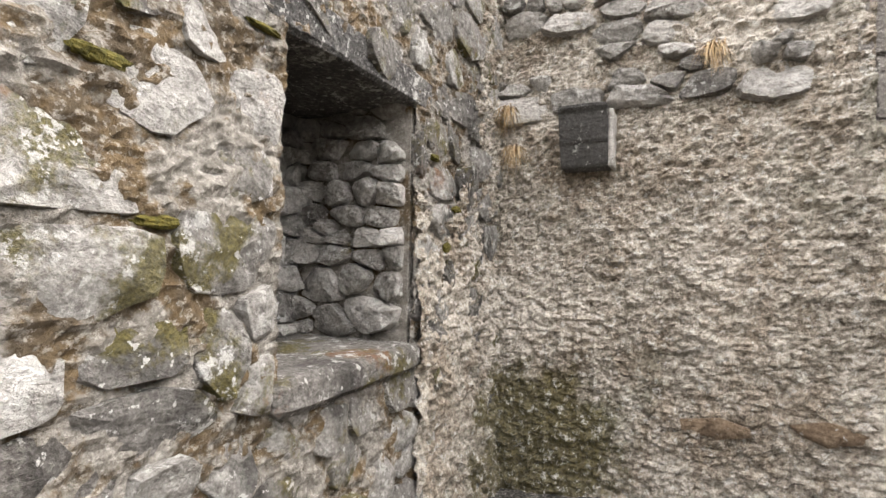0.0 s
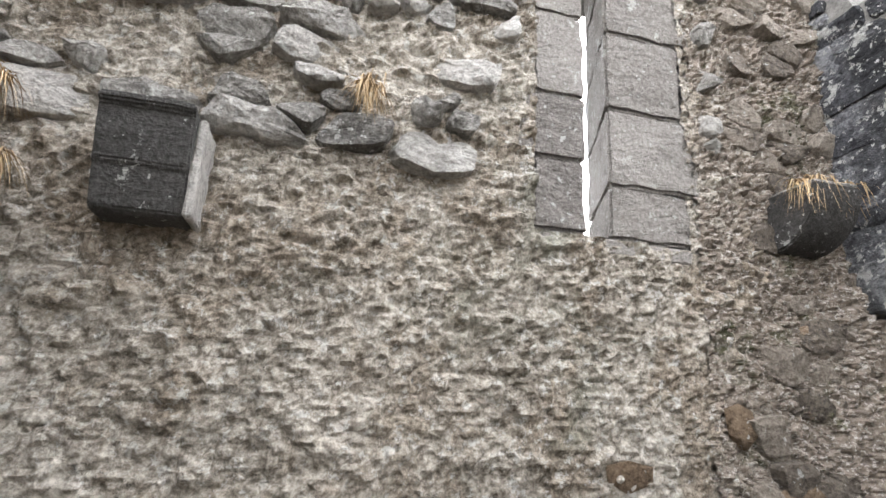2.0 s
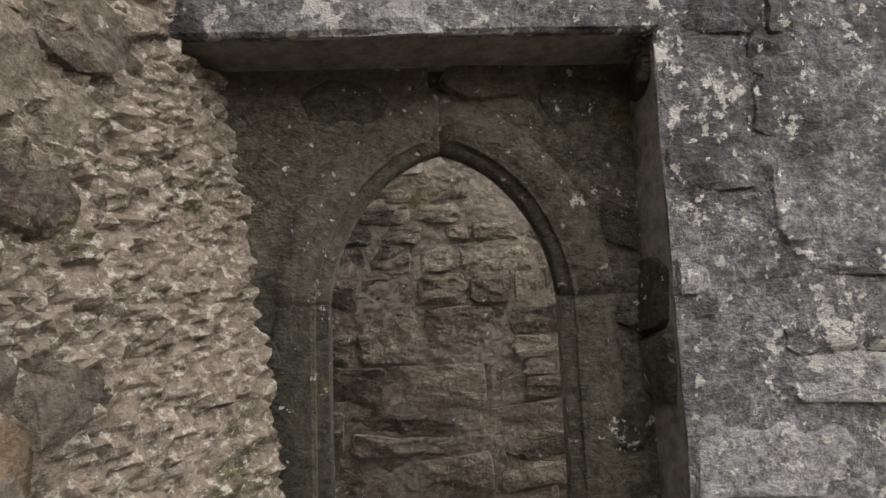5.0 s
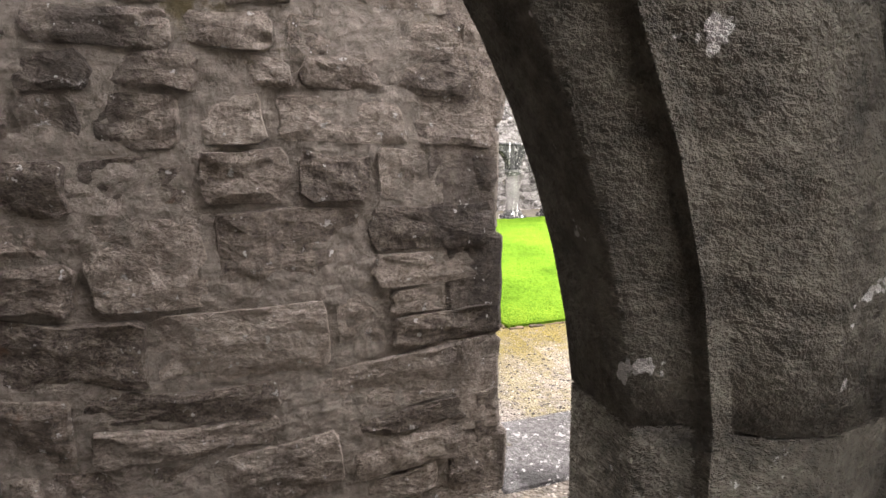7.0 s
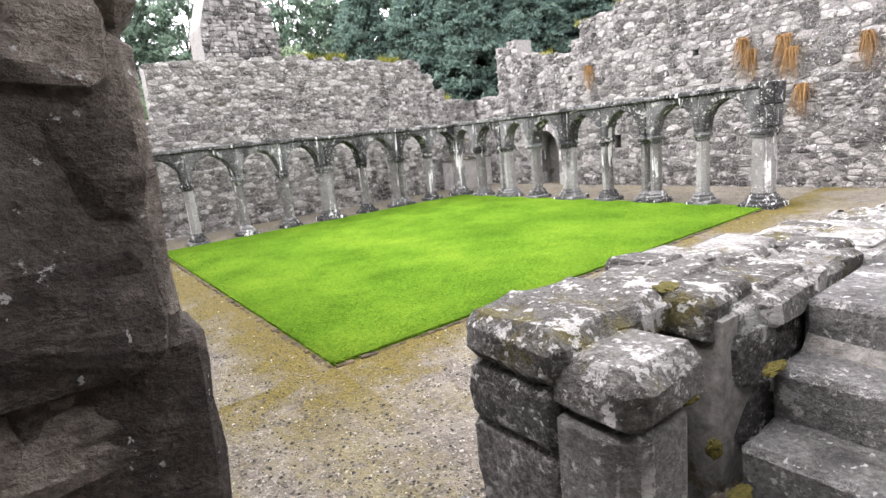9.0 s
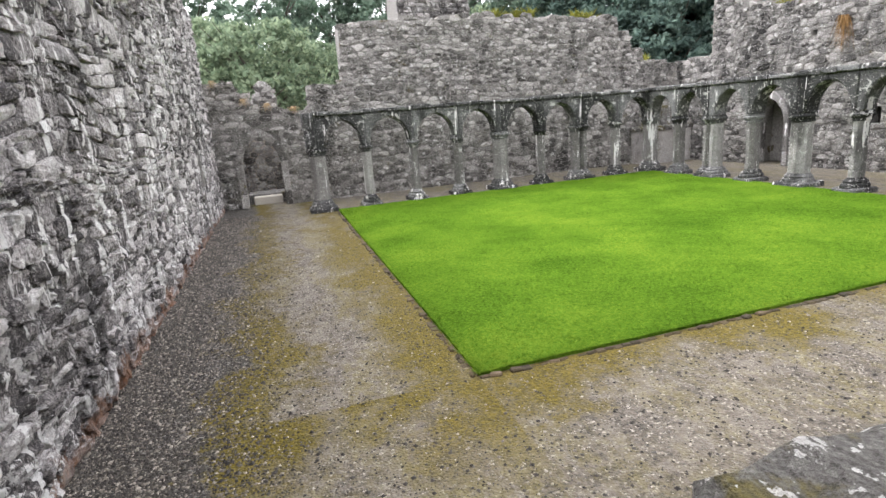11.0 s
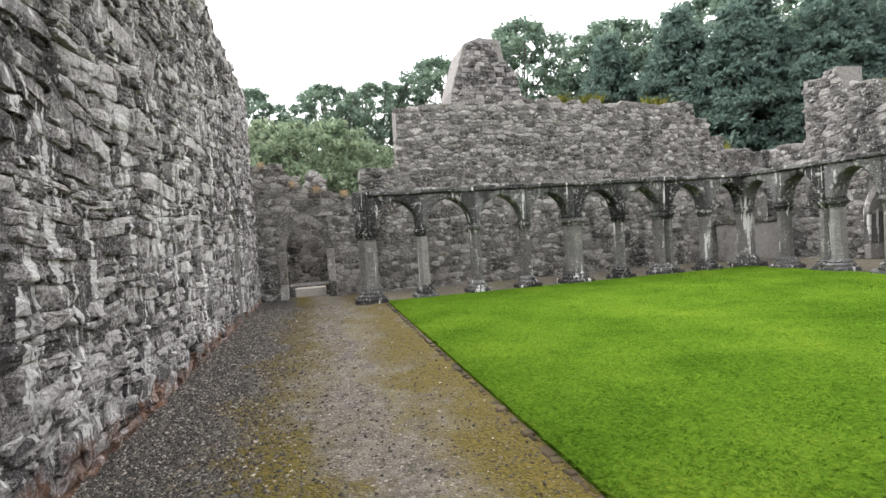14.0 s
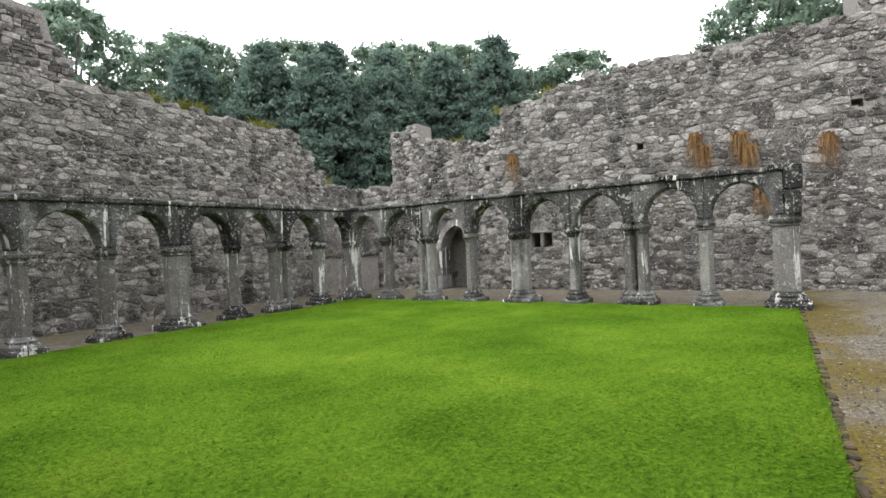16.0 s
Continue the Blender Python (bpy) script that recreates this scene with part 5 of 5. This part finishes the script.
rubble(stub, pose(0, 21.47, 0), [(1.15, 1.5), (1.95, 1.5), (1.92, 3.3), (1.75, 3.55), (1.35, 3.6), (1.2, 3.3)], [], M_GREY, 93, height=(0.1, 0.2), width=(0.14, 0.34), bulge=0.06)

# ---- trees ----


def tree(name, label, mat, height, spread, leaves, leaf, seed, conical=False, trunk_h=0.35):
    rr = random.Random(seed)
    nr = np.random.default_rng(seed)
    t = tagged(new(name), label, "tree", "trees beyond the walls")
    bm = bmesh.new()

    def limb(p, q, r0, r1, segs=4, sides=7):
        prev, axis = None, (q - p)
        for i in range(segs + 1):
            u = i / segs
            c = p + axis * u + Vector((rr.uniform(-1, 1), rr.uniform(-1, 1), 0)) * r0 * 0.5 * (1 if 0 < i else 0)
            r = r0 + (r1 - r0) * u
            cur = [bm.verts.new(c + Vector((math.cos(6.283 * k / sides) * r, math.sin(6.283 * k / sides) * r, 0))) for k in range(sides)]
            if prev:
                for k in range(sides):
                    bm.faces.new((prev[k], prev[(k + 1) % sides], cur[(k + 1) % sides], cur[k]))
            prev = cur

    limb(Vector((0, 0, -0.5)), Vector((0, 0, height * (0.95 if conical else 0.6))), height * 0.03, height * 0.008, 6)
    tips = []
    for k in range(26):
        z = height * rr.uniform(trunk_h * 0.6, 0.85)
        u = (z / height - trunk_h * 0.5)
        reach = spread * ((1.05 - z / height) if conical else math.sqrt(max(0.05, 1 - ((z / height - 0.58) / 0.45) ** 2))) * rr.uniform(0.65, 1.0)
        a = rr.uniform(0, 6.283)
        tip = Vector((math.cos(a) * reach, math.sin(a) * reach, z + reach * (0.1 if conical else 0.35)))
        limb(Vector((0, 0, z * 0.75)), tip, height * 0.009, height * 0.002, 3, 5)
        tips.append(tip)
    part("trunk", bm, M_BARK, t)
    # leaf clumps: many small tilted leaves round uneven centres
    n_cl = 420
    cen = []
    while len(cen) < n_cl:
        z = rr.uniform(trunk_h * 0.45, 1.0)
        if conical:
            rad = spread * (1.04 - z) * rr.uniform(0.5, 1.0)
        else:
            rad = spread * math.sqrt(max(0.0, 1 - ((z - 0.58) / 0.44) ** 2)) * rr.uniform(0.35, 1.0)
        a = rr.uniform(0, 6.283)
        cen.append((math.cos(a) * rad, math.sin(a) * rad, z * height))
    cen = np.array(cen)
    cs = nr.uniform(0.04, 0.13, n_cl) * spread * (0.7 if conical else 0.95)
    which = nr.integers(0, n_cl, leaves)
    off = nr.normal(0, 1, (leaves, 3))
    off /= np.maximum(0.6, np.linalg.norm(off, axis=1))[:, None]
    off[:, 2] *= 0.65
    c = cen[which] + off * cs[which][:, None] * np.abs(nr.normal(0.9, 0.45, leaves))[:, None]
    d1 = nr.normal(0, 1, (leaves, 3))
    d1 /= np.linalg.norm(d1, axis=1)[:, None]
    d2 = np.cross(d1, nr.normal(0, 1, (leaves, 3)))
    d2 /= np.linalg.norm(d2, axis=1)[:, None]
    s = leaf * nr.uniform(0.6, 1.4, leaves)[:, None]
    q = np.stack([c - d1 * s, c - d2 * s * 0.5, c + d1 * s, c + d2 * s * 0.5], 1)
    crown = joined("crown", q.reshape(-1, 3).tolist(), np.arange(leaves * 4).reshape(-1, 4).tolist(), mat, t)
    tagged(crown, kind="stuff")
    return t


broad = tree("tree", "broad green deciduous tree beyond the ruin", M_LEAF, 14.5, 5.2, 34000, 0.16, 1)
pale = tree("tree", "pale green bushy tree beyond the ruin", M_LEAF_PALE, 7, 3.4, 20000, 0.12, 2, trunk_h=0.15)
yew = tree("tree", "dark yew tree behind the ruined walls", M_YEW, 13.0, 6.4, 40000, 0.15, 3, True, 0.1)
plan = [(broad, 24, 40, 1.0), (broad, 30, 37, 1.1), (broad, 19, 46, 1.05), (broad, 36, 32, 1.1), (broad, 42, 27, 1.15), (broad, 13, 52, 0.95), (broad, 3, 50, 0.8), (broad, -3, 46, 0.75), (broad, 8, 54, 0.85),
        (broad, 45, 19.5, 0.95), (broad, 40, 6, 1.0), (broad, 48, 24, 0.9), (broad, 37, 1, 1.05), (broad, 48, 36, 1.2),
        (pale, 1.5, 29, 1.0), (pale, -1.5, 32, 1.05), (pale, 4.5, 33, 0.85), (pale, 13.5, 34, 1.1), (pale, 17.0, 29, 0.8),
        (yew, 22, 30, 0.95), (yew, 25, 28, 1.0), (yew, 28, 26, 1.0), (yew, 31, 24, 1.0), (yew, 27, 32, 0.95), (yew, 33, 21, 1.0), (yew, 24, 24, 0.65), (yew, 29, 20, 0.7), (yew, 26.5, 25, 0.8), (yew, 30, 28, 1.0), (yew, 23, 27, 0.85), (yew, 33, 24.5, 0.95), (yew, 35, 27, 0.95), (yew, 20, 34, 0.95)]
seen = set()
prng = random.Random(4)
for src, x, y, s in plan:
    zg = max(0.0, min(14.0, (math.hypot(x - 7, y - 9) - 22) * 0.12)) - 0.1
    m = pose(x, y, zg, 0, 0, prng.uniform(0, 360))
    if id(src) not in seen:
        seen.add(id(src))
        src.matrix_world = m @ Matrix.Scale(s, 4)
    else:
        o = copy_thing(src, m)
        o.scale = (s * prng.uniform(0.92, 1.08),) * 2 + (s * prng.uniform(0.92, 1.08),)

# ---- plants on the walls ----


def tuft(name, label, cat, mat, n, length, width, droop, seed):
    nr = np.random.default_rng(seed)
    t = tagged(new(name), label, cat, "plants on the walls")
    vs, fs = [], []
    for k in range(n):
        a, out = nr.uniform(0, 6.283), nr.uniform(0.3, 1.0)
        p = np.array([nr.normal(0, 0.25) * length, nr.normal(0, 0.12) * length, 0.0])
        d = np.array([math.cos(a) * out, math.sin(a) * out, nr.uniform(0.4, 1.2) if droop < 0.5 else nr.uniform(-0.3, 0.3)])
        side = np.array([-math.sin(a), math.cos(a), 0]) * width * nr.uniform(0.6, 1.3)
        L = length * nr.uniform(0.5, 1.1)
        base = len(vs)
        for i in range(4):
            u = i / 3
            c = p + d * L * u + np.array([0, 0, -droop * L * u * u * 1.6])
            w = side * (1 - u * 0.9)
            vs += [tuple(c - w), tuple(c + w)]
        for i in range(3):
            b = base + 2 * i
            fs.append((b, b + 1, b + 3, b + 2))
    tagged(joined("foliage", vs, fs, mat, t), kind="stuff")
    return t


fern = tuft("fern", "dry orange fern hanging on the rubble wall", "fern", M_FERN, 130, 0.34, 0.009, 1.5, 1)
ferns = [(15.3, 12.2, 3.75), (15.3, 7.6, 3.65), (15.3, 7.42, 3.35), (15.3, 6.7, 3.55), (15.3, 6.55, 3.25), (15.3, 6.3, 2.4), (15.3, 5.1, 3.3)]
fern.matrix_world = pose(*ferns[0])
for f in ferns[1:]:
    copy_thing(fern, pose(*f, 0, 0, f[1] * 70))
straw = tuft("grass_tuft", "dry straw-coloured grass tuft in a wall joint", "grass tuft", M_STRAW, 120, 0.2, 0.004, 0.6, 2)
straw.matrix_world = pose(-0.56, -2.85, 3.6)
for x, y, z in ((-0.5, -4.25, 3.3), (-0.52, -4.2, 3.0), (-0.42, -0.45, 3.45), (-0.45, -0.2, 3.46), (1.0, 17.8, 3.0), (0.3, 17.75, 3.5), (1.6, 17.8, 2.85), (2.3, 17.9, 2.72)):
    copy_thing(straw, pose(x, y, z, 0, 0, x * 300))
weed = tuft("weed", "yellow-green weed growing on the wall top", "weed", M_WEED, 160, 0.5, 0.02, 0.3, 3)
weed.matrix_world = pose(15.7, 12.6, 5.0)
for x, y, z in ((9.5, 18.3, 4.95), (9.9, 18.3, 4.95), (11.6, 18.3, 4.85), (12.0, 18.3, 4.85), (8.7, 18.3, 5.0), (14.2, 18.3, 3.4), (15.8, 11.2, 5.3), (15.7, 14.2, 4.3)):
    copy_thing(weed, pose(x, y, z, 0, 0, x * 211 + y * 77))

# ---- moss cushions ----


def moss(x, y, z, rx, ry, rz, seed):
    bm = bmesh.new()
    bmesh.ops.create_icosphere(bm, subdivisions=3, radius=1.0)
    for v in bm.verts:
        v.co *= 1 + 0.35 * noise.noise(v.co * 2.2 + Vector((seed, 0, 0))) + 0.18 * noise.noise(v.co * 6.0 + Vector((0, seed, 0)))
        v.co = Vector((v.co.x * rx, v.co.y * ry, v.co.z * rz))
    t = tagged(part("moss_cushion", bm, M_MOSS), "yellow-green moss cushion growing in a stone joint", "moss", "moss on the stones")
    t.location = (x, y, z)
    return t


for i, (x, y, z, rx, ry, rz) in enumerate(((2.66, 2.06, 1.14, 0.1, 0.05, 0.03), (2.72, 2.0, 0.95, 0.05, 0.05, 0.09), (2.34, 2.3, 1.36, 0.1, 0.06, 0.03), (2.8, 1.95, 0.76, 0.12, 0.06, 0.035), (3.1, 1.97, 1.12, 0.14, 0.05, 0.035), (2.55, 1.98, 0.66, 0.16, 0.08, 0.02), (2.3, 2.42, 1.0, 0.03, 0.1, 0.05), (2.95, 2.3, 1.42, 0.12, 0.1, 0.03), (0.55, -4.36, 2.72, 0.1, 0.04, 0.05), (0.2, -4.36, 2.45, 0.12, 0.04, 0.06), (0.35, -4.36, 2.2, 0.08, 0.04, 0.09), (1.95, -4.36, 2.9, 0.14, 0.04, 0.03), (2.3, -4.37, 2.2, 0.16, 0.04, 0.05), (2.5, -4.37, 2.6, 0.14, 0.04, 0.06))):
    moss(x, y, z, rx * 0.55, ry * 0.5, rz * 0.4, i * 1.7)
